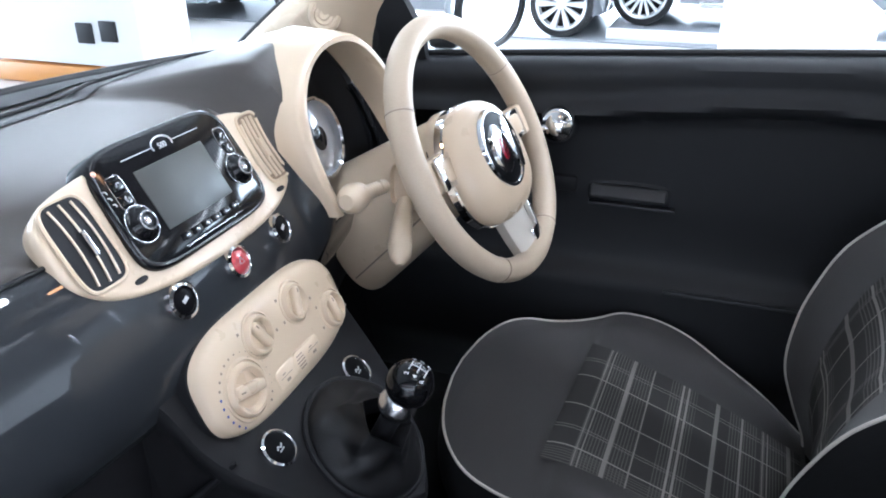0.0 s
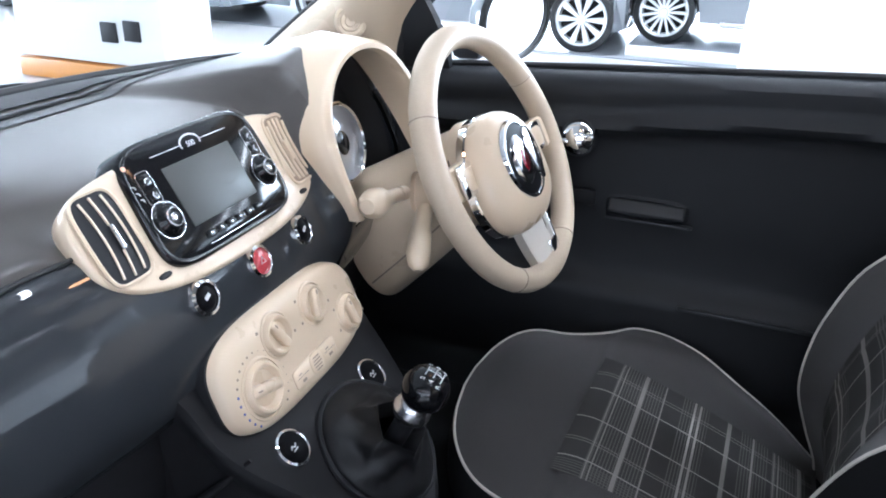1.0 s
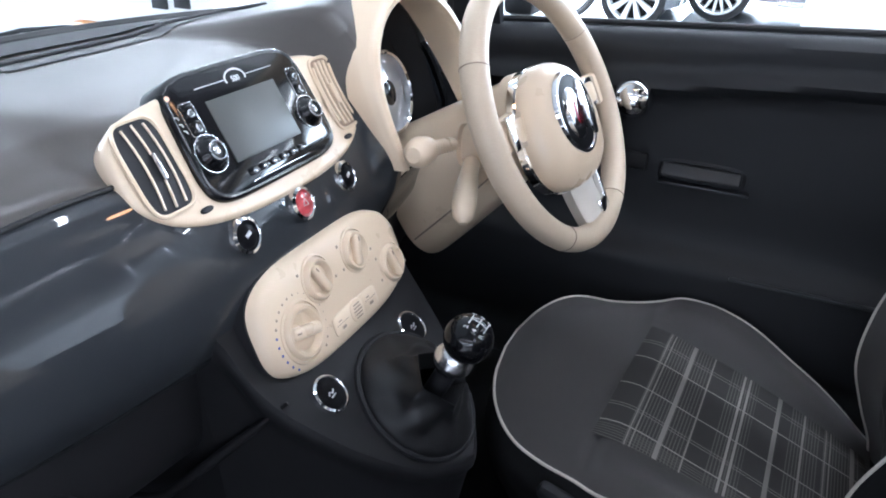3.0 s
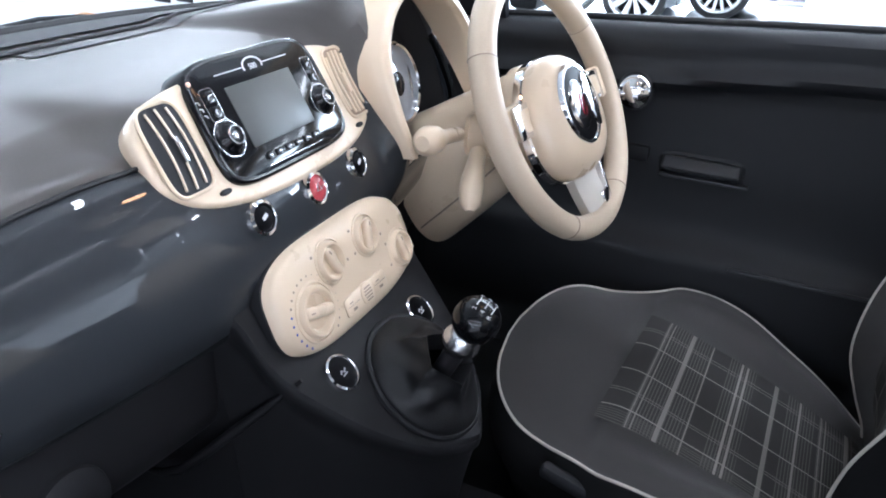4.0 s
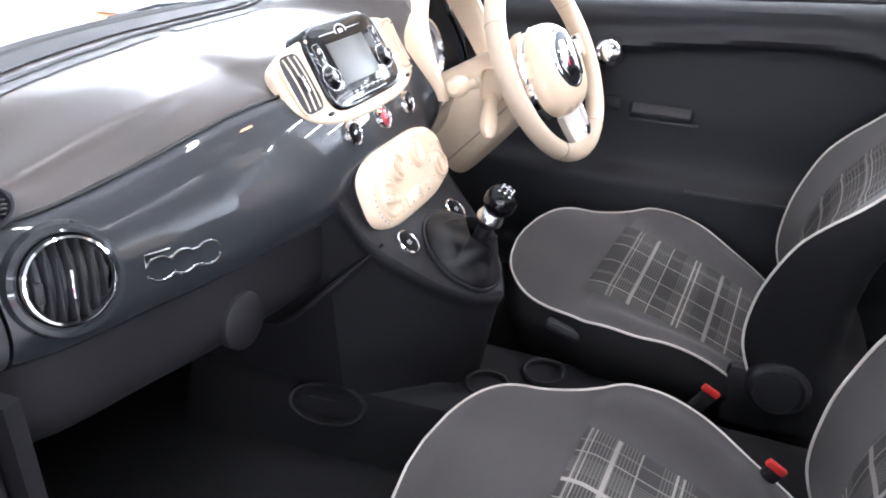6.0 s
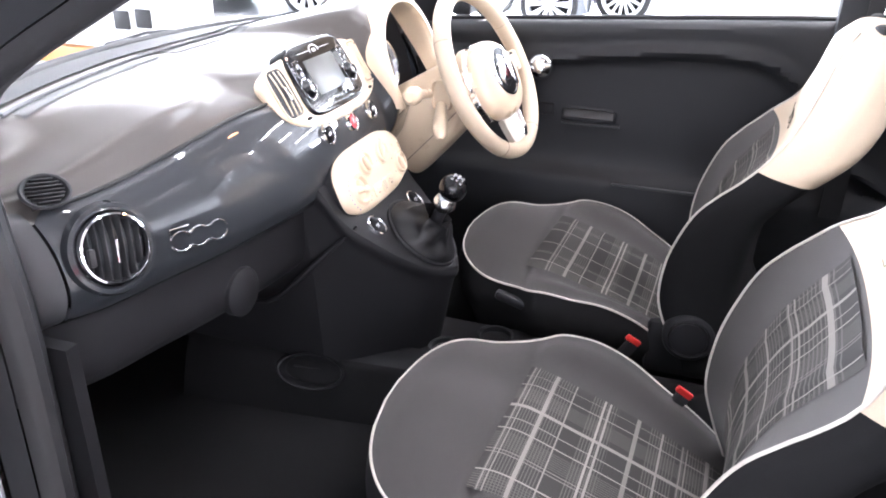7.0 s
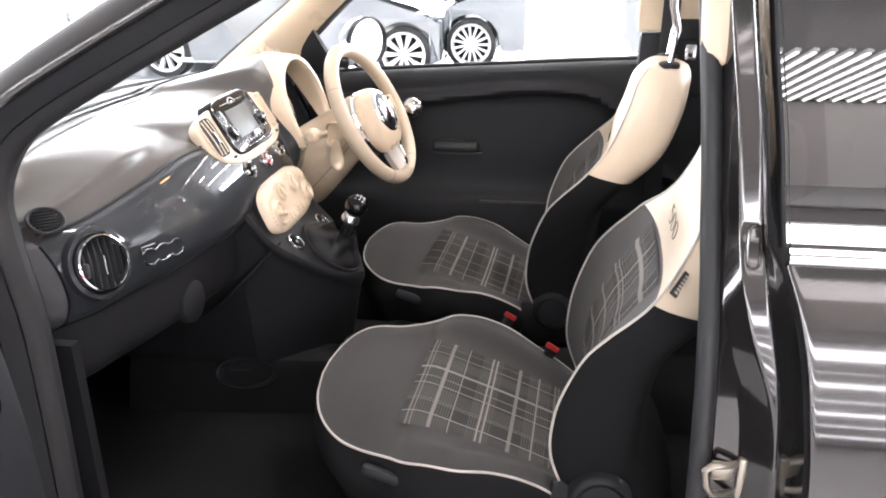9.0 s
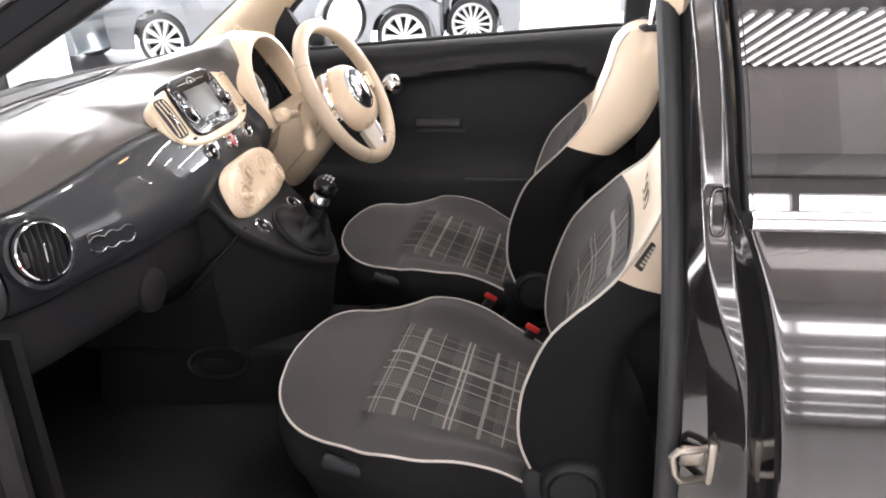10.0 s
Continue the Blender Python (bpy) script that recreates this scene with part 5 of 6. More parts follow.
def along3(pts):
    """A smooth line through points, by their number."""
    fs = [curve_fn([(k / (len(pts) - 1), q[c]) for k, q in enumerate(pts)]) for c in range(3)]
    return lambda t: Vector([f(t) for f in fs])


pl_fn, pr_fn = along3(PL), along3(PR)


def pillar_fn(u, v):
    q = pl_fn(u).lerp(pr_fn(u), v)
    return q - Vector((0, 0.030 * math.sin(math.pi * v) ** 0.7, 0))


part("pillar_trim", grid(pillar_fn, 30, 12, 0.012), CREAM, body, "cream windscreen pillar trim", angle=70)
part("pillar_seal", sweep([pl_fn(k / 24) + Vector((-0.006, 0.0, 0.006)) for k in range(25)], 0.008, 8), RUBBER, body, "black windscreen edge")
part("door_frame_seal", sweep([pr_fn(k / 24) + Vector((0.010, 0.004, -0.006)) for k in range(25)], 0.012, 8), RUBBER, body)
tw = frame_at((-0.205, 0.606, 1.010), (0.35, -0.92, 0.15))
tws = part("tweeter", lathe([(0, 0.001), (0.008, 0.003), (0.010, 0.001), (0.016, 0.003), (0.018, 0.001), (0.024, 0.004), (0.029, 0.002), (0.031, -0.006)], tw, 40), CREAM, body, "round cream tweeter grille")

# edge of the door opening, from the sill up along the windscreen
pn = [(-0.112, 0.28), (-0.110, 0.45), (-0.106, 0.62), (-0.106, 0.77), (-0.120, 0.90), (-0.117, 0.97), (-0.080, 1.033), (-0.024, 1.074), (0.066, 1.123), (0.149, 1.166), (0.227, 1.206), (0.36, 1.27), (0.60, 1.36)]
edge_x, edge_z = curve_fn([(k, q[0]) for k, q in enumerate(pn)]), curve_fn([(k, q[1]) for k, q in enumerate(pn)])


def pillar_strip(stops, name, mat, label, count=72):
    """A strip along the door opening through (outward, y) stops."""
    def f(u, v):
        k = (len(pn) - 1) * u
        d = Vector((edge_x(k + 0.05) - edge_x(k - 0.05), 0, edge_z(k + 0.05) - edge_z(k - 0.05))).normalized()
        q = v * (len(stops) - 1)
        i = min(len(stops) - 2, int(q))
        o, y = (a + (b - a) * (q - i) for a, b in zip(stops[i], stops[i + 1]))
        return Vector((edge_x(k), y, edge_z(k))) + Vector((-d.z, 0, d.x)) * o
    return part(name, grid(f, count, (len(stops) - 1) * 2), mat, body, label, angle=35)


pillar_strip([(0.043, -0.7445), (0.050, -0.7465), (0.060, -0.744), (0.074, -0.736), (0.086, -0.720), (0.090, -0.70), (0.085, -0.66)], "a_pillar", PAINT, "painted metallic grey windscreen pillar")
pillar_strip([(0.020, -0.7245), (0.024, -0.728), (0.036, -0.738), (0.042, -0.7435)], "pillar_flange", DOORTRIM, "dark flange inside the pillar")
pillar_strip([(0.020, -0.665), (0.001, -0.688), (0.0, -0.702), (0.006, -0.712), (0.014, -0.719), (0.019, -0.7225)], "door_seal", RUBBER, "black door aperture seal")
pillar_strip([(0.085, -0.66), (0.060, -0.63), (0.020, -0.664)], "pillar_inner", DOORTRIM, "")
part("kick_panel", grid(lambda u, v: (-0.55 + 0.45 * v, -0.640, 0.27 + 0.44 * u), 4, 4, 0.02), CONSOLE, body)
part("sill_cover", grid(lambda u, v: (-0.17 + 1.05 * v, -0.64 - 0.14 * u, 0.315 + 0.035 * math.sin(math.pi * u)), 8, 8, 0.02), BLACK, body, "black door sill")
part("sill_outer", grid(lambda u, v: (-0.9 + 2.9 * v, -0.79 + 0.02 * math.sin(math.pi * u), 0.33 - 0.18 * u), 6, 4, 0.02), PAINT, body)

# B-pillar and rear quarter
XS = curve_fn([(0.25, 0.834), (0.62, 0.830), (0.955, 0.824), (1.22, 0.804), (1.38, 0.785)])
XI = curve_fn([(0.25, 0.882), (0.60, 0.882), (0.70, 0.880), (0.74, 0.877), (0.78, 0.8695), (0.82, 0.856), (0.86, 0.8445), (0.90, 0.842), (0.96, 0.841), (1.22, 0.823), (1.38, 0.798)])
XA = curve_fn([(0.25, 0.914), (0.60, 0.914), (0.68, 0.912), (0.72, 0.910), (0.76, 0.904), (0.80, 0.8915), (0.84, 0.877), (0.88, 0.8665), (0.92, 0.861), (0.96, 0.857), (1.086, 0.846), (1.166, 0.834), (1.38, 0.806)])
XB = curve_fn([(0.25, 0.921), (0.60, 0.920), (0.70, 0.9165), (0.76, 0.9135), (0.80, 0.909), (0.84, 0.9015), (0.88, 0.8935), (0.92, 0.887), (0.96, 0.8826), (1.086, 0.870), (1.166, 0.859), (1.38, 0.832)])
XE = curve_fn([(0.25, 0.927), (0.60, 0.928), (0.70, 0.926), (0.74, 0.924), (0.80, 0.918), (0.84, 0.913), (0.88, 0.9055), (0.92, 0.895), (0.965, 0.882), (1.086, 0.869), (1.166, 0.858), (1.38, 0.832)])


HIP = curve_fn([(0.26, -0.8703), (0.45, -0.8703), (0.55, -0.8703), (0.62, -0.8667), (0.68, -0.8579), (0.74, -0.8444), (0.78, -0.8337), (0.82, -0.8217), (0.85, -0.8121), (0.88, -0.8017), (0.90, -0.7941), (0.92, -0.7856), (0.94, -0.7762), (0.965, -0.7637)])


def YO(z):
    """The outer skin's y at height z: it swells out below the belt line."""
    if z < 0.963:
        return HIP(z)
    return -0.7647 + 0.245 * (z - 0.963) + 0.12 * (z - 0.963) ** 2


def rounded(pts, cut, n=4):
    """The line through pts with every corner rounded off."""
    out = [pts[0]]
    for a, b, c in zip(pts, pts[1:], pts[2:]):
        a, b, c = Vector(a), Vector(b), Vector(c)
        p = b + (a - b) * min(0.45, cut / (a - b).length)
        q = b + (c - b) * min(0.45, cut / (c - b).length)
        out += [p * (1 - k / n) ** 2 + b * (2 * k / n * (1 - k / n)) + q * (k / n) ** 2 for k in range(n + 1)]
    return out + [pts[-1]]


def level(z):
    """Plan outline of the painted jamb at height z, from the seal outwards."""
    e, o = XE(z), YO(z)
    return rounded([(XS(z) + 0.010, o + 0.108), (XI(z), o + 0.092), (XA(z), o + 0.063), (max(XB(z), XA(z) + 0.004), o + 0.061),
                    (e - 0.003, o + 0.030), (e + 0.003, o + 0.004)], 0.0045)


part("b_pillar_trim", grid(lambda u, v: (XS(0.27 + 1.11 * u) + 0.02 - 0.026 * v, YO(0.27 + 1.11 * u) + 0.20 - 0.094 * v, 0.27 + 1.11 * u), 40, 4), DOORTRIM, body, "dark pillar trim")


def upper_trim(u, v):
    """Cream lining on the inside of the pillar, rounded at its lower end."""
    z = 1.143 + 0.245 * u
    x = XS(z) + 0.03 * max(0.0, 1 - u / 0.10) ** 2
    px, py = along([(x + 0.060, -0.625), (x + 0.004, -0.622), (x - 0.008, -0.606), (x + 0.004, -0.590), (x + 0.11, -0.585)])(v)
    return (px, py, z)


part("b_pillar_upper_trim", grid(upper_trim, 24, 16), CREAM, body, "cream upper pillar trim")
part("rear_door_seal", sweep([(XS(z) + 0.005, YO(z) + 0.104, z) for z in [0.27 + 0.037 * k for k in range(31)]], 0.0135, 12), RUBBER, body, "black rubber door seal")
JAMB_ROWS = [level(0.27 + 1.11 * k / 80) for k in range(81)]
part("door_jamb", grid(lambda u, v: (*JAMB_ROWS[round(80 * u)][round((len(JAMB_ROWS[0]) - 1) * v)][:2], 0.27 + 1.11 * u), 80, len(JAMB_ROWS[0]) - 1), PAINT, body, "painted door jamb", angle=60)


def quarter(u, v):
    z = 0.30 + 0.650 * u
    x = XE(z) + 0.009
    w = v ** 2
    return (x + (2.05 - x) * w, YO(z) + 0.002 * max(0, 1 - 300 * w) ** 2 + 0.03 * max(0, w - 0.25) ** 2, z)


part("quarter_panel", grid(quarter, 64, 48, 0.004), PAINT, body, "glossy metallic grey rear quarter panel")
part("belt_strip", grid(lambda u, v: (XE(0.960) + 0.010 + 1.0 * v, YO(0.958) - 0.010 + 0.009 * abs(2 * u - 1) ** 3, 0.9515 + 0.0155 * u), 8, 24, 0.004), CHROME, body, "chrome belt strip")
qg = part("quarter_window", grid(lambda u, v: (XE(0.970 + 0.375 * u) + 0.010 + (1.9 - 0.35 * u - XE(0.970 + 0.375 * u)) * v, YO(0.970 + 0.375 * u) - 0.006, 0.970 + 0.375 * u), 10, 16), PRIVACY, body, "tinted rear side window")
facing(qg, (0, -1, 0))
part("window_rubber", grid(lambda u, v: (XE(0.965 + 0.41 * u) + 0.001 + 0.013 * v, YO(0.965 + 0.41 * u) + 0.028 - 0.036 * v ** 0.7, 0.965 + 0.41 * u), 20, 6), RUBBER, body, "black window rubber")
part("gap_backing", grid(lambda u, v: (XE(0.28 + 0.70 * u) + 0.001 + 0.016 * v, YO(0.28 + 0.70 * u) + 0.024 - 0.004 * v, 0.28 + 0.70 * u), 30, 2), RUBBER, body)
part("bump_stop", plate(super_outline(0.0095, 0.028, 3.2, 36), [(-0.004, -0.001), (0.0016, 0.0), (0.0032, 0.0016), (0.0032, 0.003), (-0.001, 0.0045)], frame_at((0.8725, YO(0.947) + 0.0615, 0.947), (-0.06, -0.92, 0.38)), cap_bottom=False), PAINT, body, "recessed stop in the jamb")
STRIKER = material("worn_steel", (0.34, 0.31, 0.27), 0.3, metal=1.0, vary=0.15, vary_scale=40)
st = part("door_striker", box(0.884, -0.766, 0.652, 0.012, 0.022, 0.060, 0.004), STRIKER, body, "steel door striker")
part("striker_loop", sweep([(0.886, -0.766, 0.672), (0.862, -0.778, 0.674), (0.843, -0.782, 0.674), (0.836, -0.783, 0.667), (0.841, -0.783, 0.642), (0.848, -0.782, 0.632), (0.862, -0.778, 0.630), (0.886, -0.766, 0.630)], 0.0048, 10), STRIKER, st, "shiny steel loop")
part("striker_plate", box(0.862, -0.764, 0.656, 0.030, 0.008, 0.028, 0.003), STRIKER, st)

# ---- open passenger door ----
pd = thing("passenger_door", "open passenger door with dark grey inner trim", "car door")
HM = Matrix.Translation((-0.175, -0.805, 0)) @ Matrix.Rotation(radians(-79), 4, "Z")


def door_inner(u, v):
    """Inner trim: swells below the waist and rounds over at the hinge side."""
    s = 0.045 + 1.00 * v
    z = 0.30 + 0.615 * u
    swell_ = 0.025 * math.sin(math.pi * min(1.0, u * 1.15)) - 0.030 * max(0.0, 1 - v / 0.05) ** 2 - 0.02 * max(0.0, (u - 0.94) / 0.06) ** 2
    return HM @ Vector((s + 0.05 * (1 - u), 0.12 + swell_, z))


part("door_trim", grid(door_inner, 30, 40), DOORTRIM, pd, "dark grey inner trim")
part("trim_edge", grid(lambda u, v: Vector(door_inner(u, 0)).lerp(HM @ Vector((0.02 + 0.03 * (1 - u), 0.03, 0.30 + 0.63 * u)), v), 20, 4), DOORTRIM, pd)
part("door_skin", grid(lambda u, v: HM @ Vector((1.10 * v, -0.03 - 0.03 * math.sin(math.pi * u), 0.28 + 0.66 * u)), 12, 10), PAINT, pd, "metallic grey outer skin")
part("door_edge", grid(lambda u, v: HM @ Vector((0.004, -0.03 + 0.07 * v, 0.28 + 0.66 * u)), 10, 4), PAINT, pd)
part("door_cap", grid(lambda u, v: Vector(door_inner(1, v)).lerp(HM @ Vector((0.04 + 1.05 * v, -0.03, 0.94)), u), 6, 20), DOORTRIM, pd)
part("door_handle", lathe([(0, 0.016), (0.012, 0.015), (0.022, 0.011), (0.029, 0.003), (0.030, -0.008)], frame_at(Vector(door_inner(0.80, 0.115)) + Vector((0.006, 0, 0)), HM.to_3x3() @ Vector((0, 1, 0))), 36), CHROME, pd, "round chrome door handle")


# ---- seats ----
CW = curve_fn([(0.112, 0.027), (0.122, 0.096), (0.145, 0.159), (0.18, 0.203), (0.23, 0.226), (0.28, 0.244), (0.325, 0.266), (0.36, 0.271), (0.40, 0.271), (0.45, 0.256), (0.52, 0.233), (0.58, 0.225), (0.66, 0.206)])
CZ = curve_fn([(0.112, 0.514), (0.15, 0.511), (0.22, 0.495), (0.30, 0.500), (0.34, 0.508), (0.40, 0.503), (0.46, 0.490), (0.53, 0.455), (0.60, 0.410), (0.66, 0.363)])
CM_Z = curve_fn([(0.112, 0.516), (0.15, 0.527), (0.22, 0.526), (0.28, 0.510), (0.33, 0.500), (0.40, 0.475), (0.45, 0.457), (0.55, 0.418), (0.66, 0.375)])
BX = curve_fn([(0.36, 0.655), (0.40, 0.646), (0.45, 0.623), (0.52, 0.599), (0.60, 0.602), (0.66, 0.618), (0.72, 0.644), (0.76, 0.677), (0.79, 0.708), (0.86, 0.770), (0.93, 0.801), (1.0, 0.822), (1.012, 0.829), (1.028, 0.843)])
BW = curve_fn([(0.36, 0.194), (0.40, 0.196), (0.46, 0.201), (0.55, 0.208), (0.65, 0.224), (0.74, 0.237), (0.79, 0.239), (0.815, 0.232), (0.86, 0.183), (0.93, 0.137), (1.0, 0.112), (1.014, 0.098), (1.028, 0.075)])
SW = curve_fn([(0.36, 0.204), (0.46, 0.212), (0.55, 0.220), (0.65, 0.236), (0.74, 0.247), (0.80, 0.247), (0.86, 0.226), (0.93, 0.190), (1.0, 0.154), (1.014, 0.135), (1.028, 0.104)])
BT = curve_fn([(0.36, 0.13), (0.6, 0.12), (0.785, 0.082), (0.86, 0.096), (0.93, 0.100), (1.0, 0.090), (1.014, 0.080), (1.028, 0.060)])


def cushion_top(x, v, seam=1.0):
    e = CZ(x)
    roll = (1 - abs(v) ** 3.0)
    bol = 0.013 * math.exp(-((abs(v) - 0.83) / 0.12) ** 2) * min(1, max(0, (x - 0.28) / 0.10))
    across = max(-1.0, min(1.0, v * CW(x) / 0.16))
    dip = -0.007 * seam * math.exp(-((x - 0.291 - 0.004 * (across + 1)) / 0.008) ** 2) * (1 - abs(v) ** 6)
    return e + (CM_Z(x) - e) * roll + bol + dip


def back_front(z, v):
    e = BX(z)
    rec = 0.050 * (1 - abs(v) ** 2.5) * (1 if z < 0.74 else max(0.0, 1 - (z - 0.74) / 0.14))
    bulge = -0.016 * (1 - abs(v) ** 2.5) * max(0.0, min(1, (z - 0.80) / 0.1))
    return e + rec + bulge


def woven_tag(seat_, sg):
    """A small tag sewn along the piping, on the side of the backrest."""
    zt = 0.836
    p0, p1 = (Vector((BX(q), sg * BW(q), q)) for q in (zt - 0.01, zt + 0.01))
    tx = (p1 - p0).normalized()
    ny = (Vector((0, sg, 0)) - tx * tx.y * sg).normalized()
    m = Matrix.Translation((p0 + p1) / 2 + ny * 0.0085 + Vector((0.010, 0, -0.002))) @ Matrix((tx, ny, tx.cross(ny))).transposed().to_4x4()
    tag = part("woven_tag", box(0, 0, 0, 0.042, 0.003, 0.015, 0.001, m), TAGBLACK, seat_, "small black woven tag")
    for k in range(6):
        part("tag_print", box(-0.0145 + 0.0058 * k, 0.0017, 0, 0.0036, 0.0005, 0.0055, 0, m), PIPING, tag)


def seat(name, label, plaid, turn, slip, tag_side, lift=0.0):
    st_ = thing(name, label, "car seat", "front seats")
    X0, X1 = 0.112, 0.66

    def xq(u):
        return X0 + (X1 - X0) * u ** 1.25

    part("cushion", grid(lambda u, v: (xq(u), CW(xq(u)) * (2 * v - 1), cushion_top(xq(u), 2 * v - 1)), 70, 48), FABRIC, st_, "charcoal fabric cushion", angle=80)

    def flat(u, v):
        x0 = 0.281 + 0.022 * v
        return x0 + (0.650 - x0) * u, (0.157 - 0.022 * u) * (2 * v - 1)

    def insert(u, v):
        x, y = flat(u, v)
        puff = 0.006 * min(1, 9 * min(v, 1 - v)) ** 0.6 * min(1, 14 * u) ** 0.6
        return (x, y, cushion_top(x, y / CW(x), 0.0) + 0.0004 + puff)
    part("checked_insert", grid(insert, 40, 36, uvfn=lambda u, v: (flat(u, v)[0] - 0.05 * (flat(u, v)[1] - 0.12), flat(u, v)[1])), plaid, st_, "dark checked fabric insert")
    # side skirt under the piping
    edge = []
    n = 56
    for k in range(n + 1):
        x = xq(1 - k / n)
        edge.append((x, -CW(x), CZ(x)))
    for k in range(1, 12):
        y = -0.027 + 0.054 * k / 12
        edge.append((X0, y, CZ(X0)))
    for k in range(n + 1):
        x = xq(k / n)
        edge.append((x, CW(x), CZ(x)))

    def skirt(u, v):
        i = v * (len(edge) - 1)
        a = edge[min(len(edge) - 1, int(round(i)))]
        cx, cy = 0.42, 0.0
        d = Vector((a[0] - cx, a[1] - cy, 0))
        d.normalize()
        out = 0.012 * math.sin(math.pi * min(1, u * 1.6)) - 0.045 * u ** 2
        return Vector((a[0], a[1], a[2] - 0.002 - (a[2] - 0.31) * u)) + d * out
    part("side_skirt", grid(skirt, 14, len(edge) - 1), SEATBLACK, st_, "black fabric skirt")
    part("cushion_piping", sweep([(a, b, c + 0.001) for a, b, c in edge], 0.0022, 6), PIPING, st_, "white piping")

    ZA, ZS, ZB = 0.37, 0.812, 1.028

    def front(z0, z1):
        return lambda u, v: (back_front(z0 + (z1 - z0) * u, 2 * v - 1), BW(z0 + (z1 - z0) * u) * (2 * v - 1), z0 + (z1 - z0) * u)

    part("backrest", grid(front(ZA, ZS), 50, 40), FABRIC, st_, "charcoal fabric backrest", angle=80)
    part("upper_backrest", grid(front(ZS, ZB), 36, 40), CREAMLEATHER, st_, "cream leather upper backrest", angle=80)

    def bflat(u, v):
        return 0.43 + 0.378 * u, (0.112 + 0.030 * u) * (2 * v - 1)

    def binsert(u, v):
        z, y = bflat(u, v)
        return (back_front(z, y / BW(z)) - 0.001 - 0.006 * min(1, 8 * min(v, 1 - v)), y, z)
    part("checked_back_insert", grid(binsert, 30, 24, uvfn=lambda u, v: (0.33 + 0.30 * u, bflat(u, v)[1])), plaid, st_, "dark checked fabric insert")
    def side_rear(z0, z1, slope=0.0):
        def f(u, v):
            z = z0 + (z1 - z0) * u
            w, t, x, q = BW(z), BT(z), BX(z), SW(z)
            path = along([(-w, x + 0.001), (-(w + q) / 2 - 0.004, x + 0.022), (-q, x + 0.055), (-q + 0.004, x + t * 0.88), (-q + 0.016, x + t + 0.004), (-q + 0.05, x + t + 0.016), (0, x + t + 0.030),
                          (q - 0.05, x + t + 0.016), (q - 0.016, x + t + 0.004), (q - 0.004, x + t * 0.88), (q, x + 0.055), ((w + q) / 2 + 0.004, x + 0.022), (w, x + 0.001)])
            y, xx = path(v)
            back = min(1.0, max(0.0, (xx - x) / 0.12))
            return (xx, y, z - slope * back * (1 - u if z0 > 0.7 else u))
        return f
    part("backrest_side", grid(side_rear(0.37, 0.812, 0.025), 30, 60), SEATBLACK, st_, "black fabric backrest sides")
    part("upper_shell", grid(side_rear(0.812, ZB, 0.025), 24, 60), CREAMLEATHER, st_, "cream leather upper sides", angle=80)
    top_edge, rear_edge = front(ZS, ZB), side_rear(0.812, ZB)
    part("top_cap", grid(lambda u, v: Vector(top_edge(1, v)).lerp(Vector(rear_edge(1, v)), u) + Vector((0, 0, 0.014 * math.sin(math.pi * u) ** 0.7 * math.sin(math.pi * v) ** 0.5)), 12, 32), CREAMLEATHER, st_, angle=80)
    pip = [(BX(z), -BW(z), z) for z in [ZA + (ZB - ZA) * k / 50 for k in range(51)]] + [(BX(ZB), y, ZB + 0.001) for y in [-0.06 + 0.02 * k for k in range(7)]]
    pip += [(BX(z), BW(z), z) for z in [ZB - (ZB - ZA) * k / 50 for k in range(51)]]
    part("backrest_piping", sweep([(a - 0.001, b, c) for a, b, c in pip], 0.0022, 6), PIPING, st_, "white piping")
    part("seat_base", box(0.40, 0, 0.33, 0.42, 0.36, 0.10, 0.03), BLACK, st_, "black seat base")
    part("recline_wheel", lathe([(0, 0.026), (0.034, 0.026), (0.037, 0.022), (0.040, 0.026), (0.046, 0.024), (0.050, 0.018), (0.051, 0.0), (0.051, -0.02)], Matrix.Translation((0.630, -0.236, 0.455)) @ Matrix.Rotation(radians(90), 4, "X"), 36), BLACK, st_, "black reclining wheel")
    part("hinge_cover", box(0.625, -0.222, 0.41, 0.15, 0.03, 0.12, 0.014), BLACK, st_)
    part("seat_lever", box(0, 0, 0, 0.105, 0.018, 0.022, 0.007, Matrix.Translation((0.292, -0.256, 0.468)) @ Matrix.Rotation(radians(16), 4, "Y")), DOORTRIM, st_, "black seat lever")
    # stitched number on the cream upper part
    z0 = 0.858
    emb_ = bmesh.new()

    def on_back(y, z):
        return (back_front(z, y / BW(z)) - 0.0010, -y, z)
    for c0 in (-0.040, 0.0, 0.040):
        if c0 < 0:
            sweep([on_back(c0 + a, z0 + b) for a, b in ((0.012, 0.015), (-0.012, 0.015), (-0.012, 0.002), (0.008, 0.002), (0.014, -0.006), (0.008, -0.014), (-0.014, -0.014))], 0.0005, 5, bm=emb_)
        else:
            sweep([on_back(c0 + 0.0150 * math.cos(q), z0 + 0.015 * math.sin(q)) for q in [2 * math.pi * k / 16 for k in range(16)]], 0.0005, 5, True, bm=emb_)
    part("stitched_number", emb_, TAGBLACK, st_, "dark stitched number 500")
    # headrest
    hr = part("headrest", box(0.862, 0, 1.190 + lift, 0.085, 0.235, 0.17, 0.036, seg=4), CREAMLEATHER, st_, "cream leather headrest")
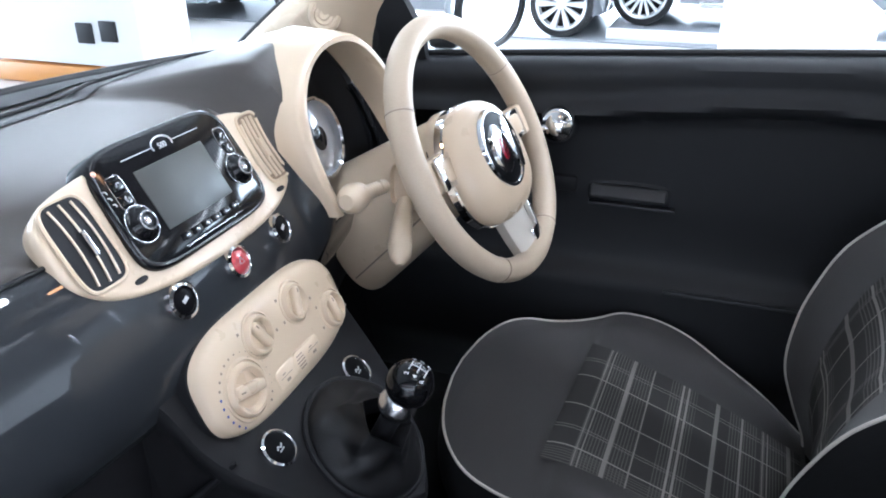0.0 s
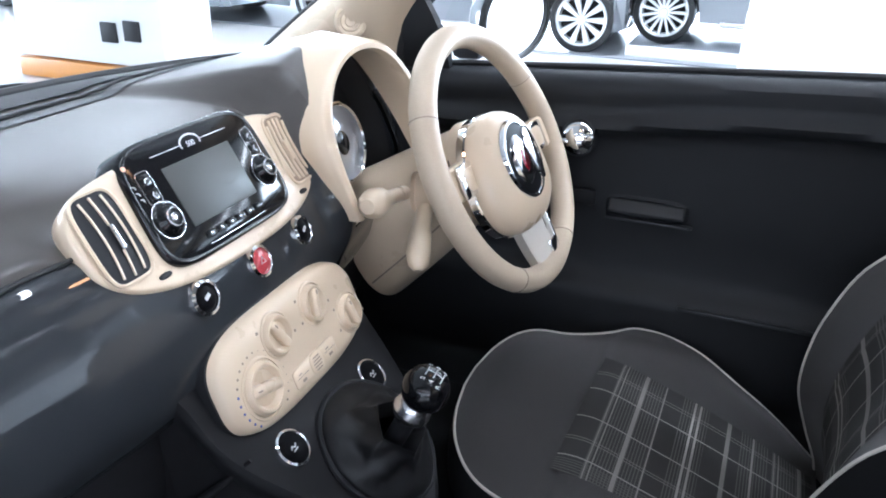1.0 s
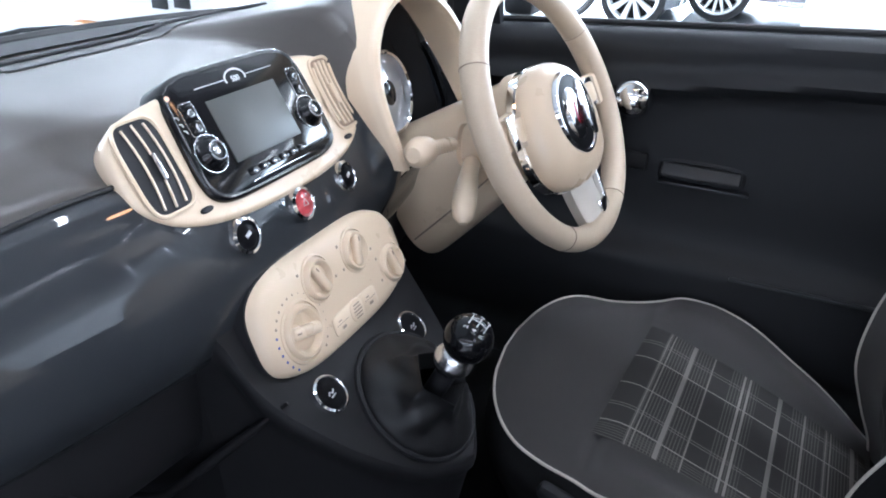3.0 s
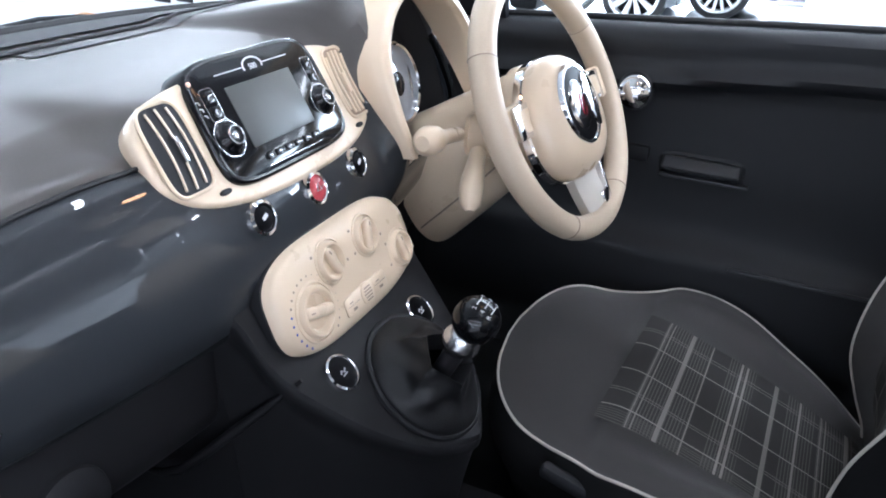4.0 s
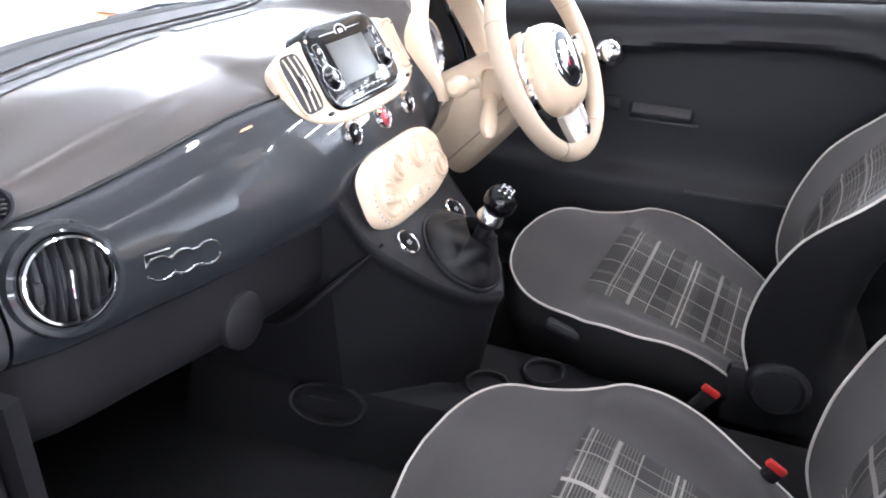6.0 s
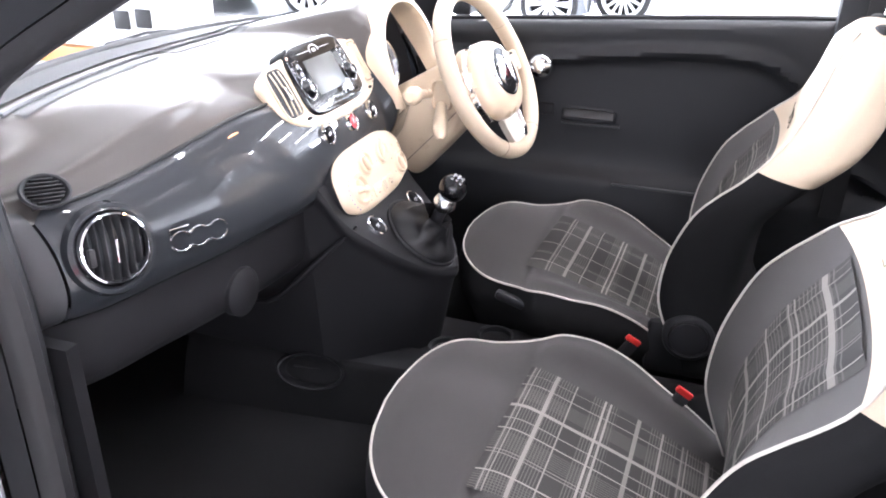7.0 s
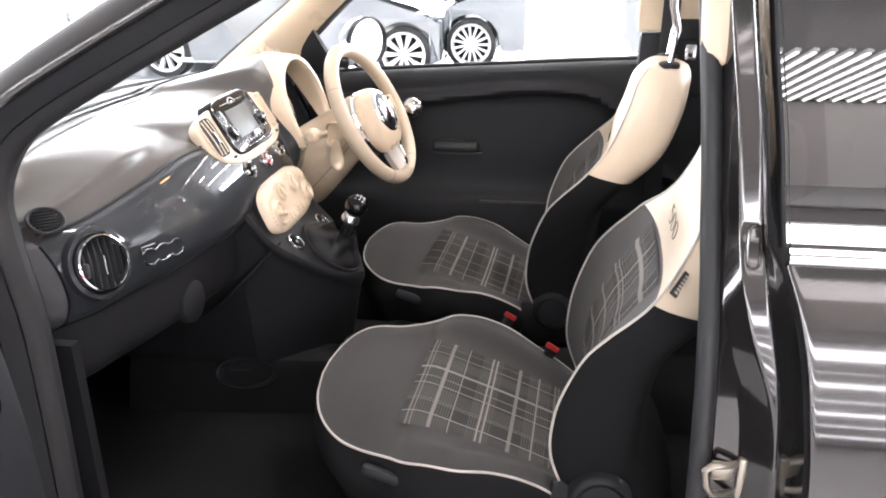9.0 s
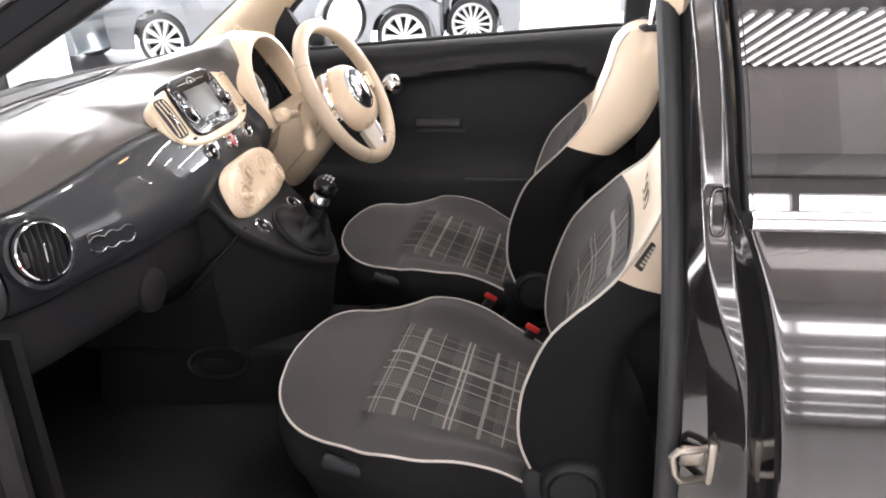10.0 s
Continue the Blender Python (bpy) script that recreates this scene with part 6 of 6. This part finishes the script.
    for y in (-0.075, 0.075):
        part("headrest_post", sweep([(0.884, y, 1.00), (0.888, y, 1.036), (0.893, y, 1.080), (0.897, y, 1.112), (0.894, y, 1.130), (0.886, y, 1.155), (0.876, y, 1.19 + lift)], 0.0066, 12), CHROME, hr, "chrome post")
        part("post_guide", lathe([(0.024, -0.008), (0.024, 0.002), (0.019, 0.005), (0.008, 0.006)], Matrix.Translation((0.886, y, 1.038)), 24), BLACK, hr)
    woven_tag(st_, tag_side)
    # the backrest stands a few degrees turned towards the centre
    hinge = Matrix.Translation((0.64 + slip[0], slip[1], 0)) @ Matrix.Rotation(turn, 4, "Z") @ Matrix.Translation((-0.64, 0, 0))
    for piece in st_.children:
        if piece.name.split(".")[0] in ("backrest", "upper_backrest", "checked_back_insert", "backrest_side", "upper_shell", "top_cap", "backrest_piping", "stitched_number", "headrest", "woven_tag"):
            piece.matrix_basis = hinge @ piece.matrix_basis
    return st_


driver_seat = seat("bucket_seat", "charcoal and cream front seat with checked insert, behind the steering wheel", PLAID_FAR, -0.104, (-0.014, -0.036), 1, 0.10)
driver_seat.matrix_basis = pose(0.024, 0.335, 0.004)
passenger_seat = seat("bucket_seat", "charcoal and cream front seat with checked insert, beside the open door", PLAID_NEAR, -0.081, (-0.034, -0.027), -1)
passenger_seat.matrix_basis = pose(0.100, -0.356, 0.008)

for k, (bxx, byy, bzz, rot) in enumerate(((0.553, 0.011, 0.466, 20), (0.653, -0.129, 0.466, 10))):
    bk = thing("seat_belt_buckle", "black seat belt buckle with a red release button", "seat belt buckle", "buckles")
    bmx = Matrix.Translation((bxx, byy, bzz)) @ Matrix.Rotation(radians(rot), 4, "Z") @ Matrix.Rotation(radians(35), 4, "Y")
    part("stem", box(0, 0, -0.05, 0.024, 0.018, 0.11, 0.006, bmx), BLACK, bk)
    part("release_button", box(-0.006, -0.004, 0.008, 0.032, 0.009, 0.012, 0.003, bmx), REDPLASTIC, bk, "red release button")

# handbrake, cup holders and socket on the tunnel
tray = thing("tunnel_tray", "black plastic tray with cup holders on the tunnel", "tray")
part("tray_body", box(0.19, 0.0, 0.385, 0.46, 0.20, 0.03, 0.012), CONSOLE, tray)
for cx0, cy0 in ((0.20, -0.035), (0.28, 0.04), (0.36, -0.03)):
    part("cup_rim", lathe([(0.030, -0.02), (0.033, 0.018), (0.037, 0.020), (0.040, 0.016)], Matrix.Translation((cx0, cy0, 0.392)), 32), CONSOLE, tray, "round cup holder rim")
sock = thing("power_socket", "black round power socket with a printed mark", "power socket")
part("socket_cap", lathe([(0, 0.016), (0.014, 0.015), (0.018, 0.010), (0.020, 0)], frame_at((0.116, -0.062, 0.398), (0.3, -0.3, 0.9)), 28), BLACK, sock)
part("socket_mark", box(0, 0, 0.0165, 0.009, 0.006, 0.0006, 0, frame_at((0.116, -0.062, 0.398), (0.3, -0.3, 0.9))), SILVERPRINT, sock)
spk = thing("footwell_outlet", "oval black air outlet low on the console side", "air outlet")
part("outlet_rim", lathe([(0, -0.035), (0.030, -0.033), (0.040, -0.010), (0.043, 0.002), (0.046, 0.003), (0.049, -0.003)], frame_at((-0.045, -0.158, 0.372), (0.12, -0.85, 0.5)), 36, sx=1.5, sy=0.75), CONSOLE, spk)

part("outlet_flap", box(0, 0.006, -0.018, 0.08, 0.003, 0.016, 0.001, frame_at((-0.045, -0.158, 0.372), (0.12, -0.85, 0.5))), CONSOLE, spk)

# far belt
belt = thing("seat_belt", "dark seat belt with a steel tongue on the far pillar", "seat belt")
part("webbing", grid(lambda u, v: (0.916 + 0.046 * v, 0.600 - 0.002 * math.sin(9 * u), 0.55 + 0.85 * u), 20, 4, 0.0015), RUBBER, belt)
tg = part("tongue", plate(super_outline(0.015, 0.022, 5, 24), [(-0.002, 0), (0.002, 0), (0.003, 0.002)], frame_at((1.000, 0.592, 1.022), (0, -1, 0.1))), SATIN, belt, "steel belt tongue")
part("tongue_slot", box(0, -0.007, 0.003, 0.012, 0.009, 0.001, 0.0004, frame_at((1.000, 0.592, 1.022), (0, -1, 0.1))), BLACK, tg)
part("anchor_cover", box(0.995, 0.602, 1.082, 0.075, 0.022, 0.055, 0.008), BLACK, belt)
part("far_pillar_lower", box(1.00, 0.645, 0.98, 0.27, 0.03, 0.18, 0.012), DOORTRIM, body, "dark lower pillar trim")
part("far_pillar_trim", box(0.99, 0.640, 1.245, 0.27, 0.03, 0.345, 0.012), CREAM, body, "cream upper pillar trim")
